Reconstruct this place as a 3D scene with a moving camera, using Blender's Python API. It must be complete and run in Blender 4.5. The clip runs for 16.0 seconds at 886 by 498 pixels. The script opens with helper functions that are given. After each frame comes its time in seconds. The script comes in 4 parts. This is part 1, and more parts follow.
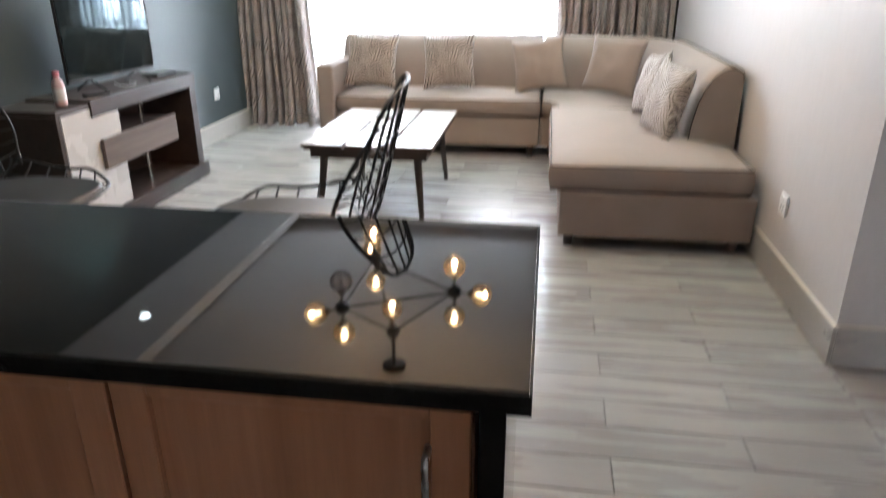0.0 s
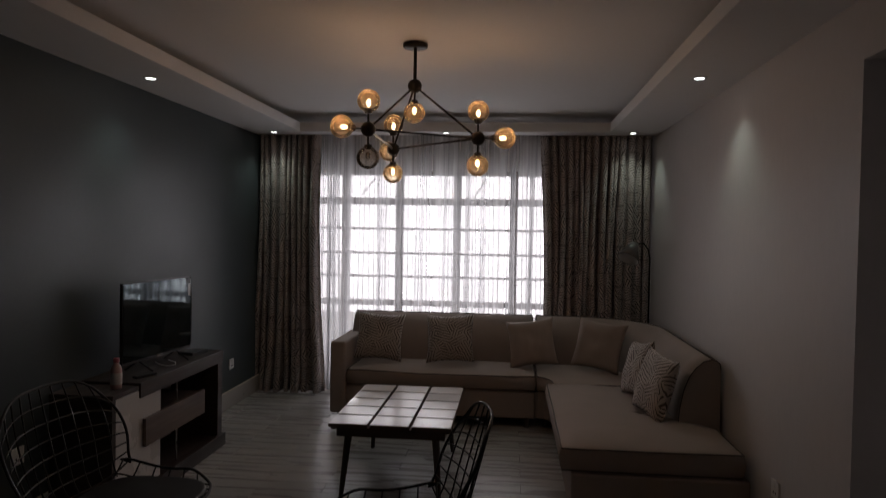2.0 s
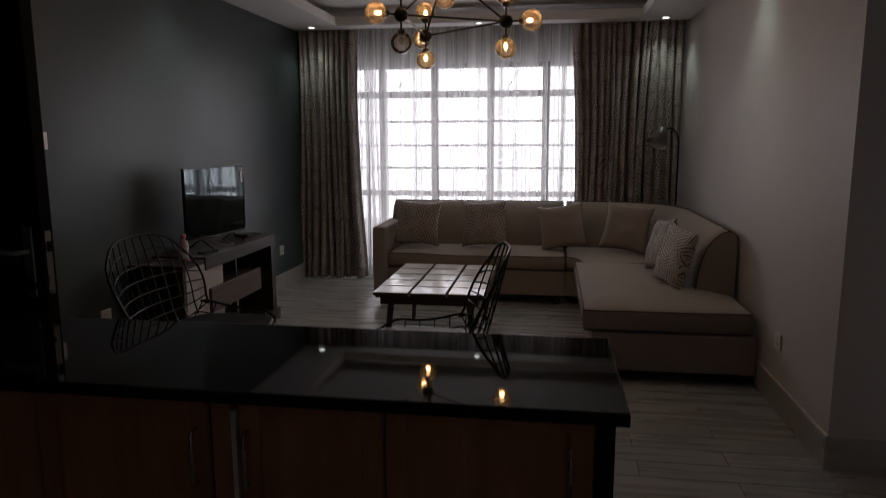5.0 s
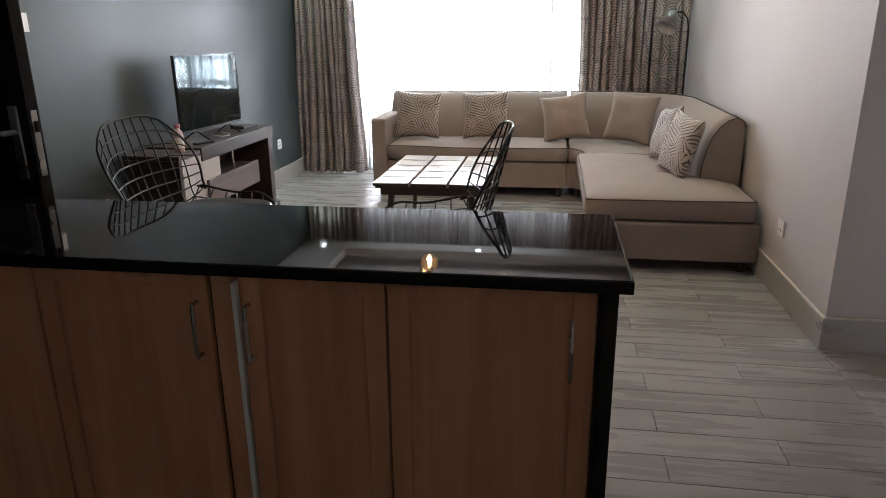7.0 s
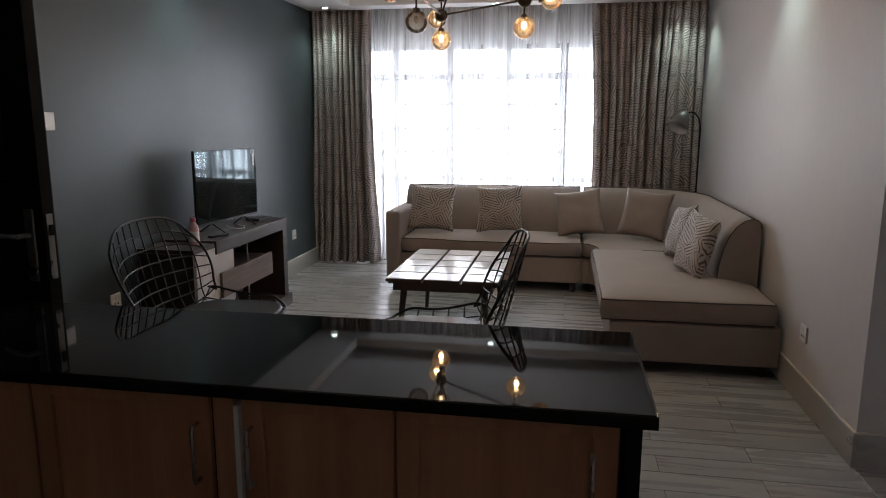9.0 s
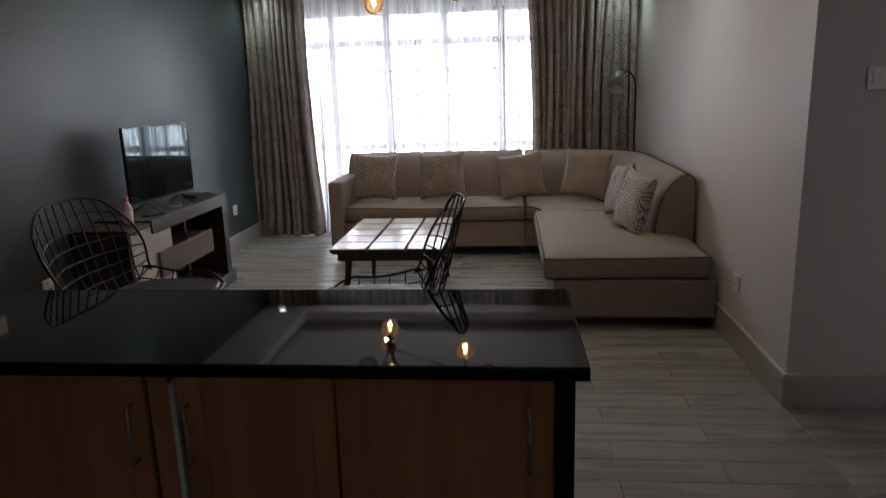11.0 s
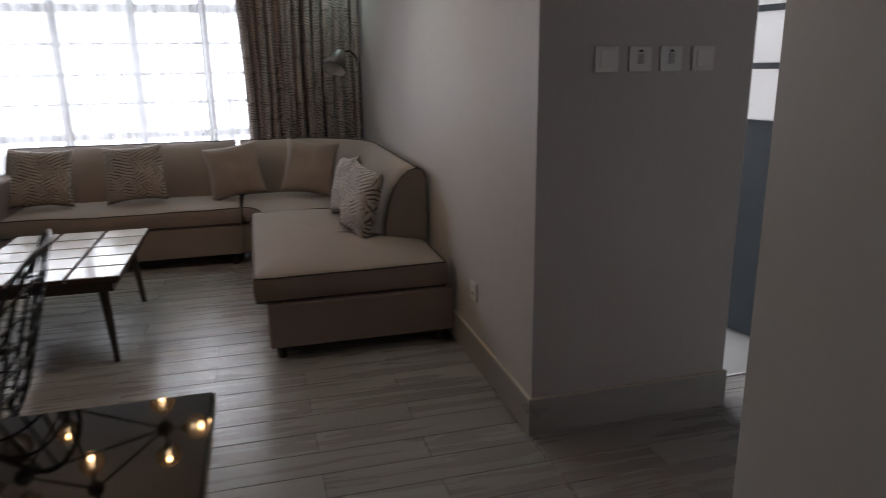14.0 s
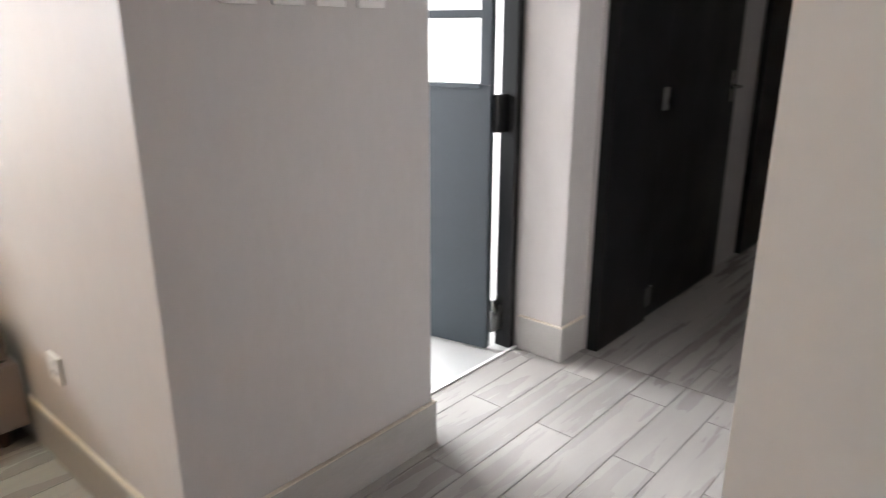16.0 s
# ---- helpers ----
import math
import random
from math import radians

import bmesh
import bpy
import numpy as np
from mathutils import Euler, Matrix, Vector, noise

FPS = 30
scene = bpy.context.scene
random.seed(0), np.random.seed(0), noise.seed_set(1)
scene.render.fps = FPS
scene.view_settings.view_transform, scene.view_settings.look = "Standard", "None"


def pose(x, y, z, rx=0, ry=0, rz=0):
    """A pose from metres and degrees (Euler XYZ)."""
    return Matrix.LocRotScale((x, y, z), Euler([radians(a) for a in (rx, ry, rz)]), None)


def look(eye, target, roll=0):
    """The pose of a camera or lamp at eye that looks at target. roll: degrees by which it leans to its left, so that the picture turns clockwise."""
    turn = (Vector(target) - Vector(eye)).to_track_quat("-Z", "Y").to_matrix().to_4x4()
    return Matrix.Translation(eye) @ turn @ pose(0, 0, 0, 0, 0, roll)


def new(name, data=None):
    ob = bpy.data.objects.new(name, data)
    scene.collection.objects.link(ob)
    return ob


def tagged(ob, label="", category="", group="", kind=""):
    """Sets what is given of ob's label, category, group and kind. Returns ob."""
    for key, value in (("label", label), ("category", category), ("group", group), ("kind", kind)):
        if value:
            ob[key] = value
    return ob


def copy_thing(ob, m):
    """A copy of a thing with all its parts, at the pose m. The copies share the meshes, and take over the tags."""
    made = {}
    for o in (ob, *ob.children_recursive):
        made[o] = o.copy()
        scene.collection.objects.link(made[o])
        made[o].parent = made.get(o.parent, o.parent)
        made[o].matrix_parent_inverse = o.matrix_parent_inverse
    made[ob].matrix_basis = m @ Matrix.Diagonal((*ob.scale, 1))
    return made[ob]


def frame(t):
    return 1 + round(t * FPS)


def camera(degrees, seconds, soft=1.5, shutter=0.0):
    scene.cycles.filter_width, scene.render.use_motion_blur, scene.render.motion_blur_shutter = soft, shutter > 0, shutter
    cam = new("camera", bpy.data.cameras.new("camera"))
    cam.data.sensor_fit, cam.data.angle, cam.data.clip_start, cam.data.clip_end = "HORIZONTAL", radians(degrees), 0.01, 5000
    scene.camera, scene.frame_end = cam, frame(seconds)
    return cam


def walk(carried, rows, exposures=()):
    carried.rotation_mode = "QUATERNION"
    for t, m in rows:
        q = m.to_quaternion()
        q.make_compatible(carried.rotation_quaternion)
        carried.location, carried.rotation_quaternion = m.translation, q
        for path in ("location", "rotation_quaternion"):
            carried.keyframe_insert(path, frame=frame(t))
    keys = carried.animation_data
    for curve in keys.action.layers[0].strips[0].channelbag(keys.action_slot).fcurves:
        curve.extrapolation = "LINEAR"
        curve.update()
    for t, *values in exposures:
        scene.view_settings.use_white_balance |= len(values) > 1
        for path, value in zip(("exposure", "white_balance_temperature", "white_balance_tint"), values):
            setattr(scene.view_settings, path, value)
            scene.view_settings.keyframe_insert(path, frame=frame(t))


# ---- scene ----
cam = camera(65.6, 16.0, soft=0.9, shutter=0.5)
PATH = [
    (0, (0.001, -0.645, 1.33), (-0.271, 1.191, 0.587), -0.2),
    (0.5, (-0.08, -0.79, 1.425), (-0.262, 1.159, 1.014), 2.3),
    (1, (-0.192, -0.929, 1.509), (-0.339, 1.038, 1.18), 0.5),
    (1.5, (-0.254, -1.01, 1.582), (-0.436, 0.968, 1.35), 0.7),
    (2, (-0.255, -1.073, 1.622), (-0.452, 0.917, 1.572), 1.0),
    (2.5, (-0.209, -1.137, 1.633), (-0.406, 0.853, 1.648), 0.6),
    (3, (-0.168, -1.208, 1.612), (-0.413, 0.776, 1.58), 0.2),
    (3.5, (-0.161, -1.259, 1.593), (-0.427, 0.721, 1.486), -0.1),
    (4, (-0.154, -1.309, 1.565), (-0.418, 0.667, 1.403), -0.4),
    (4.5, (-0.167, -1.371, 1.542), (-0.453, 0.597, 1.323), 0.0),
    (5, (-0.172, -1.404, 1.473), (-0.477, 0.546, 1.154), -0.2),
    (7.5, (-0.184, -1.348, 1.394), (-0.484, 0.532, 0.782), -0.5),
    (8, (-0.196, -1.301, 1.432), (-0.556, 0.601, 0.93), -0.2),
    (10.5, (-0.167, -1.317, 1.473), (-0.416, 0.641, 1.151), -0.9),
    (11, (-0.152, -1.303, 1.454), (-0.35, 0.635, 1.0), -1.8),
    (11.5, (-0.133, -1.272, 1.448), (-0.26, 0.657, 0.936), -2.3),
    (12, (-0.116, -1.217, 1.455), (-0.161, 0.717, 0.947), -2.0),
    (12.5, (-0.118, -1.115, 1.465), (0.009, 0.832, 1.025), -1.4),
    (13, (-0.11, -0.997, 1.46), (0.132, 0.929, 0.977), -3.0),
    (13.5, (-0.000, -0.785, 1.445), (0.348, 1.120, 0.946), -1.2),
    (14, (0.103, -0.573, 1.430), (0.607, 1.291, 0.915), -0.8),
    (14.5, (0.160, -0.327, 1.395), (0.894, 1.457, 0.863), -0.8),
    (15, (0.184, -0.149, 1.354), (1.098, 1.541, 0.800), -1.3),
    (15.5, (0.347, 0.106, 1.346), (1.502, 1.630, 0.760), -0.2),
    (16, (0.443, 0.335, 1.339), (1.873, 1.598, 0.738), 0.0),
]
EXPOSURES = [(0.0, 0.71, 5950, 9), (0.5, -1.1, 6250, 12), (1.0, -2.2, 6400, 14), (1.5, -3.05, 6550, 16), (2.0, -3.1, 6850, 21), (2.5, -3.05, 6950, 23),
             (3.0, -3.05, 6950, 23), (3.5, -3.05, 6950, 23), (4.0, -3.05, 6900, 22), (4.5, -3.05, 6850, 21), (5.0, -2.75, 6750, 20), (7.5, 0.02, 6100, 11),
             (8.0, -0.08, 6000, 11), (10.5, -2.75, 6700, 19), (11.0, -1.5, 6300, 15), (11.5, -1.7, 6300, 15), (12.0, -1.7, 6300, 14), (12.5, -1.6, 6250, 14),
             (13.0, -1.6, 6250, 14), (13.5, -1.65, 6250, 14), (14.0, -1.66, 6300, 14), (14.5, -1.76, 6450, 14), (15.0, -0.17, 6400, 13), (15.5, 0.36, 6350, 10),
             (16.0, 0.69, 6400, 11)]
walk(cam, [(t, look(eye, target, roll)) for t, eye, target, roll in PATH], EXPOSURES)

# ---- world, large lights ----
world = bpy.data.worlds.new("overcast")
scene.world = world
world.use_nodes = True
wn = world.node_tree
sky = wn.nodes.new("ShaderNodeTexSky")
sky.sky_type = 'NISHITA'
sky.sun_disc = False
sky.sun_elevation = radians(48)
sky.sun_rotation = radians(150)
sky.air_density = 2.0
sky.dust_density = 4.0
wn.links.new(sky.outputs[0], wn.nodes["Background"].inputs[0])
wn.nodes["Background"].inputs[1].default_value = 0.15


def lamp(name, kind, m, power, color, **more):
    data = bpy.data.lights.new(name, kind)
    data.energy, data.color = power, color
    ob = new(name, data)
    ob.matrix_world = m
    return ob


sun = lamp("sun", 'SUN', look((-4, -12, 14), (0, 0, 0)), 0.8, (1.0, 0.97, 0.92))
sun.data.angle = radians(20)
# daylight in the two window openings
WIN_W, DOOR_W = 300.0, 235.0
day = lamp("window_daylight", 'AREA', look((-1.10, 6.12, 1.30), (-1.10, 0, 1.12)), WIN_W, (0.89, 0.955, 1.0))
day.data.shape, day.data.size, day.data.size_y = 'RECTANGLE', 2.8, 1.9
day2 = lamp("bedroom_daylight", 'AREA', look((2.2, 4.62, 1.5), (2.2, 0, 0.6)), DOOR_W, (0.95, 0.98, 1.0))
day2.data.shape, day2.data.size, day2.data.size_y = 'RECTANGLE', 1.3, 1.4


# ---- materials ----
def mat(name, color, rough=0.6, metal=0.0, vary=0.12, scale=3.0, fine=60.0, bump=0.05, stretch=(1, 1, 1), per_object=0.0,
        spec=0.5, coat=0.0, rough_vary=0.08):
    """A principled surface with variation at two scales, fine relief and uneven gloss."""
    m = bpy.data.materials.new(name)
    m.use_nodes = True
    nt = m.node_tree
    n, link = nt.nodes.new, nt.links.new
    p = nt.nodes["Principled BSDF"]
    p.inputs["Metallic"].default_value = metal
    p.inputs["Specular IOR Level"].default_value = spec
    p.inputs["Coat Weight"].default_value = coat
    p.inputs["Coat Roughness"].default_value = 0.1
    co = n("ShaderNodeTexCoord")
    mp = n("ShaderNodeMapping")
    mp.inputs["Scale"].default_value = stretch
    link(co.outputs["Object"], mp.inputs["Vector"])
    vec = mp.outputs[0]
    if per_object:
        info = n("ShaderNodeObjectInfo")
        off = n("ShaderNodeVectorMath")
        off.operation = 'MULTIPLY_ADD'
        off.inputs[1].default_value = (37.0, 21.0, 11.0)
        comb = n("ShaderNodeCombineXYZ")
        for i in range(3):
            link(info.outputs["Random"], comb.inputs[i])
        link(comb.outputs[0], off.inputs[0])
        link(vec, off.inputs[2])
        vec = off.outputs[0]
    big = n("ShaderNodeTexNoise")
    big.inputs["Scale"].default_value, big.inputs["Detail"].default_value = scale, 4.0
    small = n("ShaderNodeTexNoise")
    small.inputs["Scale"].default_value, small.inputs["Detail"].default_value = fine, 3.0
    link(vec, big.inputs["Vector"])
    link(vec, small.inputs["Vector"])
    add = n("ShaderNodeMath")
    add.operation = 'MULTIPLY_ADD'
    add.inputs[1].default_value = 0.5
    link(small.outputs[0], add.inputs[0])
    link(big.outputs[0], add.inputs[2])
    val = n("ShaderNodeMapRange")
    val.inputs["From Min"].default_value, val.inputs["From Max"].default_value = 0.4, 1.1
    val.inputs["To Min"].default_value, val.inputs["To Max"].default_value = 1 - vary, 1 + vary
    link(add.outputs[0], val.inputs["Value"])
    fac = val.outputs[0]
    if per_object:
        pr = n("ShaderNodeMapRange")
        pr.inputs["To Min"].default_value, pr.inputs["To Max"].default_value = 1 - per_object, 1 + per_object
        link(info.outputs["Random"], pr.inputs["Value"])
        mul = n("ShaderNodeMath")
        mul.operation = 'MULTIPLY'
        link(fac, mul.inputs[0])
        link(pr.outputs[0], mul.inputs[1])
        fac = mul.outputs[0]
    hsv = n("ShaderNodeHueSaturation")
    hsv.inputs["Color"].default_value = (*color, 1)
    link(fac, hsv.inputs["Value"])
    link(hsv.outputs[0], p.inputs["Base Color"])
    rr = n("ShaderNodeMapRange")
    rr.inputs["From Min"].default_value, rr.inputs["From Max"].default_value = 0.3, 0.7
    rr.inputs["To Min"].default_value, rr.inputs["To Max"].default_value = max(rough - rough_vary, 0.02), rough + rough_vary
    link(big.outputs[0], rr.inputs["Value"])
    link(rr.outputs[0], p.inputs["Roughness"])
    if bump:
        b = n("ShaderNodeBump")
        b.inputs["Strength"].default_value = bump
        b.inputs["Distance"].default_value = 0.004
        link(add.outputs[0], b.inputs["Height"])
        link(b.outputs[0], p.inputs["Normal"])
    return m


def glow(name, color, strength):
    m = bpy.data.materials.new(name)
    m.use_nodes = True
    nt = m.node_tree
    nt.nodes.remove(nt.nodes["Principled BSDF"])
    e = nt.nodes.new("ShaderNodeEmission")
    e.inputs[0].default_value, e.inputs[1].default_value = (*color, 1), strength
    nt.links.new(e.outputs[0], nt.nodes["Material Output"].inputs[0])
    return m


def clear_glass(name, tint, ior=1.45, rough=0.02):
    """Thin clear glass: tinted see-through with a Fresnel reflection."""
    m = bpy.data.materials.new(name)
    m.use_nodes = True
    nt = m.node_tree
    nt.nodes.remove(nt.nodes["Principled BSDF"])
    t, g = nt.nodes.new("ShaderNodeBsdfTransparent"), nt.nodes.new("ShaderNodeBsdfGlossy")
    t.inputs[0].default_value = (*tint, 1)
    g.inputs["Roughness"].default_value = rough
    f, mix = nt.nodes.new("ShaderNodeFresnel"), nt.nodes.new("ShaderNodeMixShader")
    f.inputs[0].default_value = ior
    nt.links.new(f.outputs[0], mix.inputs[0])
    nt.links.new(t.outputs[0], mix.inputs[1])
    nt.links.new(g.outputs[0], mix.inputs[2])
    nt.links.new(mix.outputs[0], nt.nodes["Material Output"].inputs[0])
    return m


def globe_glass(name, tint, pale, haze):
    """Tinted blown glass with a thin haze that the bulb lights up; the tint thins out towards the underside."""
    m = clear_glass(name, tint, 1.42)
    nt = m.node_tree
    n, link = nt.nodes.new, nt.links.new
    out = nt.nodes["Material Output"]
    clear = out.inputs[0].links[0].from_socket
    see = next(k for k in nt.nodes if k.type == 'BSDF_TRANSPARENT')
    co, sep, up, mixc = n("ShaderNodeTexCoord"), n("ShaderNodeSeparateXYZ"), n("ShaderNodeMapRange"), n("ShaderNodeMix")
    link(co.outputs["Generated"], sep.inputs[0])
    up.interpolation_type = 'SMOOTHSTEP'
    up.inputs["From Min"].default_value, up.inputs["From Max"].default_value = 0.15, 0.75
    link(sep.outputs[2], up.inputs["Value"])
    mixc.data_type = 'RGBA'
    mixc.inputs[6].default_value, mixc.inputs[7].default_value = (*pale, 1), (*tint, 1)
    link(up.outputs[0], mixc.inputs[0])
    link(mixc.outputs[2], see.inputs[0])
    tr, mix, amount = n("ShaderNodeBsdfTranslucent"), n("ShaderNodeMixShader"), n("ShaderNodeMath")
    tr.inputs[0].default_value = (1.0, 0.74, 0.46, 1)
    amount.operation = 'MULTIPLY_ADD'
    amount.inputs[1].default_value, amount.inputs[2].default_value = haze, haze * 0.25
    link(up.outputs[0], amount.inputs[0])
    link(amount.outputs[0], mix.inputs[0])
    link(clear, mix.inputs[1])
    link(tr.outputs[0], mix.inputs[2])
    link(mix.outputs[0], out.inputs[0])
    return m


def hatch_cloth(name, light, dark, cell=9.0, line=150.0, axes=(0, 2), share=0.55, space="Object"):
    """Jacquard cloth: patches of raised parallel lines that change direction from patch to patch."""
    m = bpy.data.materials.new(name)
    m.use_nodes = True
    nt = m.node_tree
    n, link = nt.nodes.new, nt.links.new
    p = nt.nodes["Principled BSDF"]
    p.inputs["Roughness"].default_value = 0.75
    p.inputs["Sheen Weight"].default_value = 0.2

    def op(kind, a, b=None):
        k = n("ShaderNodeMath")
        k.operation = kind
        for i, v in enumerate((a, b)):
            if v is None:
                continue
            if isinstance(v, (int, float)):
                k.inputs[i].default_value = v
            else:
                link(v, k.inputs[i])
        return k.outputs[0]

    co = n("ShaderNodeTexCoord")
    sep = n("ShaderNodeSeparateXYZ")
    link(co.outputs[space], sep.inputs[0])
    u, v = sep.outputs[axes[0]], sep.outputs[axes[1]]
    flat = n("ShaderNodeCombineXYZ")
    link(u, flat.inputs[0])
    link(v, flat.inputs[1])
    vor = n("ShaderNodeTexVoronoi")
    vor.voronoi_dimensions = '2D'
    vor.distance = 'CHEBYCHEV'
    vor.inputs["Scale"].default_value = cell
    link(flat.outputs[0], vor.inputs["Vector"])
    rgb = n("ShaderNodeSeparateColor")
    link(vor.outputs["Color"], rgb.inputs[0])
    # four directions
    step = op('ADD', op('MULTIPLY', op('FLOOR', op('MULTIPLY', rgb.outputs[0], 3.99)), math.pi / 4), 0.5)
    across = op('ADD', op('MULTIPLY', u, op('COSINE', step)), op('MULTIPLY', v, op('SINE', step)))
    bend = n("ShaderNodeTexNoise")
    bend.inputs["Scale"].default_value, bend.inputs["Detail"].default_value = 26.0, 3.0
    link(co.outputs["Object"], bend.inputs["Vector"])
    wave = op('SINE', op('ADD', op('MULTIPLY', across, line), op('MULTIPLY', bend.outputs[0], 3.0)))
    # the weave lies flatter in some patches than in others
    wave = op('SUBTRACT', wave, op('MULTIPLY', rgb.outputs[1], 0.55))
    raised = n("ShaderNodeMapRange")
    raised.inputs["From Min"].default_value, raised.inputs["From Max"].default_value = share - 0.7, share
    link(wave, raised.inputs["Value"])
    no = n("ShaderNodeTexNoise")
    no.inputs["Scale"].default_value = 7.0
    link(co.outputs["Object"], no.inputs["Vector"])
    mix = n("ShaderNodeMix")
    mix.data_type = 'RGBA'
    mix.inputs[6].default_value, mix.inputs[7].default_value = (*light, 1), (*dark, 1)
    link(raised.outputs[0], mix.inputs[0])
    hsv = n("ShaderNodeHueSaturation")
    rng = n("ShaderNodeMapRange")
    rng.inputs["To Min"].default_value, rng.inputs["To Max"].default_value = 0.75, 1.25
    link(no.outputs[0], rng.inputs["Value"])
    link(rng.outputs[0], hsv.inputs["Value"])
    link(mix.outputs[2], hsv.inputs["Color"])
    link(hsv.outputs[0], p.inputs["Base Color"])
    b = n("ShaderNodeBump")
    b.invert = True
    b.inputs["Strength"].default_value, b.inputs["Distance"].default_value = 0.8, 0.005
    link(raised.outputs[0], b.inputs["Height"])
    link(b.outputs[0], p.inputs["Normal"])
    return m


def curtain_cloth(name, light, dark, bar):
    """The hatched cloth with a woven motif: seams every 0.38 m, offset by column, and stacks of short bars under them."""
    m = hatch_cloth(name, light, dark, cell=13, line=300, share=0.7, axes=(0, 1), space="UV")
    nt = m.node_tree
    n, link = nt.nodes.new, nt.links.new

    def op(kind, a, b=0.0, c=0.0):
        k = n("ShaderNodeMath")
        k.operation = kind
        for i, v in enumerate((a, b, c)):
            if isinstance(v, (int, float)):
                k.inputs[i].default_value = v
            else:
                link(v, k.inputs[i])
        return k.outputs[0]

    def soft(v, lo, hi):
        k = n("ShaderNodeMapRange")
        k.inputs["From Min"].default_value, k.inputs["From Max"].default_value = lo, hi
        link(v, k.inputs["Value"])
        return k.outputs[0]

    co, sep = n("ShaderNodeTexCoord"), n("ShaderNodeSeparateXYZ")
    link(co.outputs["UV"], sep.inputs[0])
    u, v = sep.outputs[0], sep.outputs[1]
    col = op('FLOOR', op('DIVIDE', u, 0.13))
    rnd = n("ShaderNodeTexWhiteNoise")
    rnd.noise_dimensions = '1D'
    link(col, rnd.inputs["W"])
    f = op('FRACT', op('DIVIDE', op('ADD', v, op('MULTIPLY', op('MODULO', col, 3.0), 0.127)), 0.38))
    seam = soft(f, 0.955, 0.975)
    no = n("ShaderNodeTexNoise")
    no.inputs["Scale"].default_value, no.inputs["Detail"].default_value = 13.0, 2.0
    link(co.outputs["UV"], no.inputs["Vector"])
    rows = soft(op('SINE', op('ADD', op('MULTIPLY', v, 230.0), op('MULTIPLY', no.outputs[0], 3.0))), 0.1, 0.7)
    stack = op('MULTIPLY', op('MULTIPLY', soft(f, 0.60, 0.64), soft(no.outputs[0], 0.44, 0.52)), op('GREATER_THAN', rnd.outputs[0], 0.30))
    mark = op('MAXIMUM', seam, op('MULTIPLY', rows, stack))
    hsv = next(k for k in nt.nodes if k.type == 'HUE_SAT')
    under = hsv.inputs["Color"].links[0].from_socket
    mix = n("ShaderNodeMix")
    mix.data_type = 'RGBA'
    mix.inputs[7].default_value = (*bar, 1)
    link(op('MULTIPLY', mark, 0.5), mix.inputs[0])
    link(under, mix.inputs[6])
    link(mix.outputs[2], hsv.inputs["Color"])
    return m


def wood(name, light, dark, rough=0.45, grain=(1.5, 22, 22), bump=0.06, per_object=0.0, coat=0.0, rings=0.5, vary=0.10, rough_vary=0.08):
    """Wood or wood-look grain running along the axis with the small stretch."""
    m = mat(name, light, rough, vary=vary, scale=1.0, fine=9.0, bump=bump, stretch=grain, per_object=per_object, coat=coat, rough_vary=rough_vary)
    nt = m.node_tree
    hsv = next(k for k in nt.nodes if k.type == 'HUE_SAT')
    noises = [k for k in nt.nodes if k.type == 'TEX_NOISE']
    streak = nt.nodes.new("ShaderNodeTexNoise")
    streak.inputs["Scale"].default_value, streak.inputs["Detail"].default_value = 0.55, 6.0
    streak.inputs["Roughness"].default_value, streak.inputs["Distortion"].default_value = 0.62, rings
    nt.links.new(noises[0].inputs["Vector"].links[0].from_socket, streak.inputs["Vector"])
    ramp = nt.nodes.new("ShaderNodeMapRange")
    ramp.inputs["From Min"].default_value, ramp.inputs["From Max"].default_value = 0.36, 0.66
    nt.links.new(streak.outputs[0], ramp.inputs["Value"])
    mix = nt.nodes.new("ShaderNodeMix")
    mix.data_type = 'RGBA'
    mix.inputs[6].default_value, mix.inputs[7].default_value = (*light, 1), (*dark, 1)
    nt.links.new(ramp.outputs[0], mix.inputs[0])
    nt.links.new(mix.outputs[2], hsv.inputs["Color"])
    return m


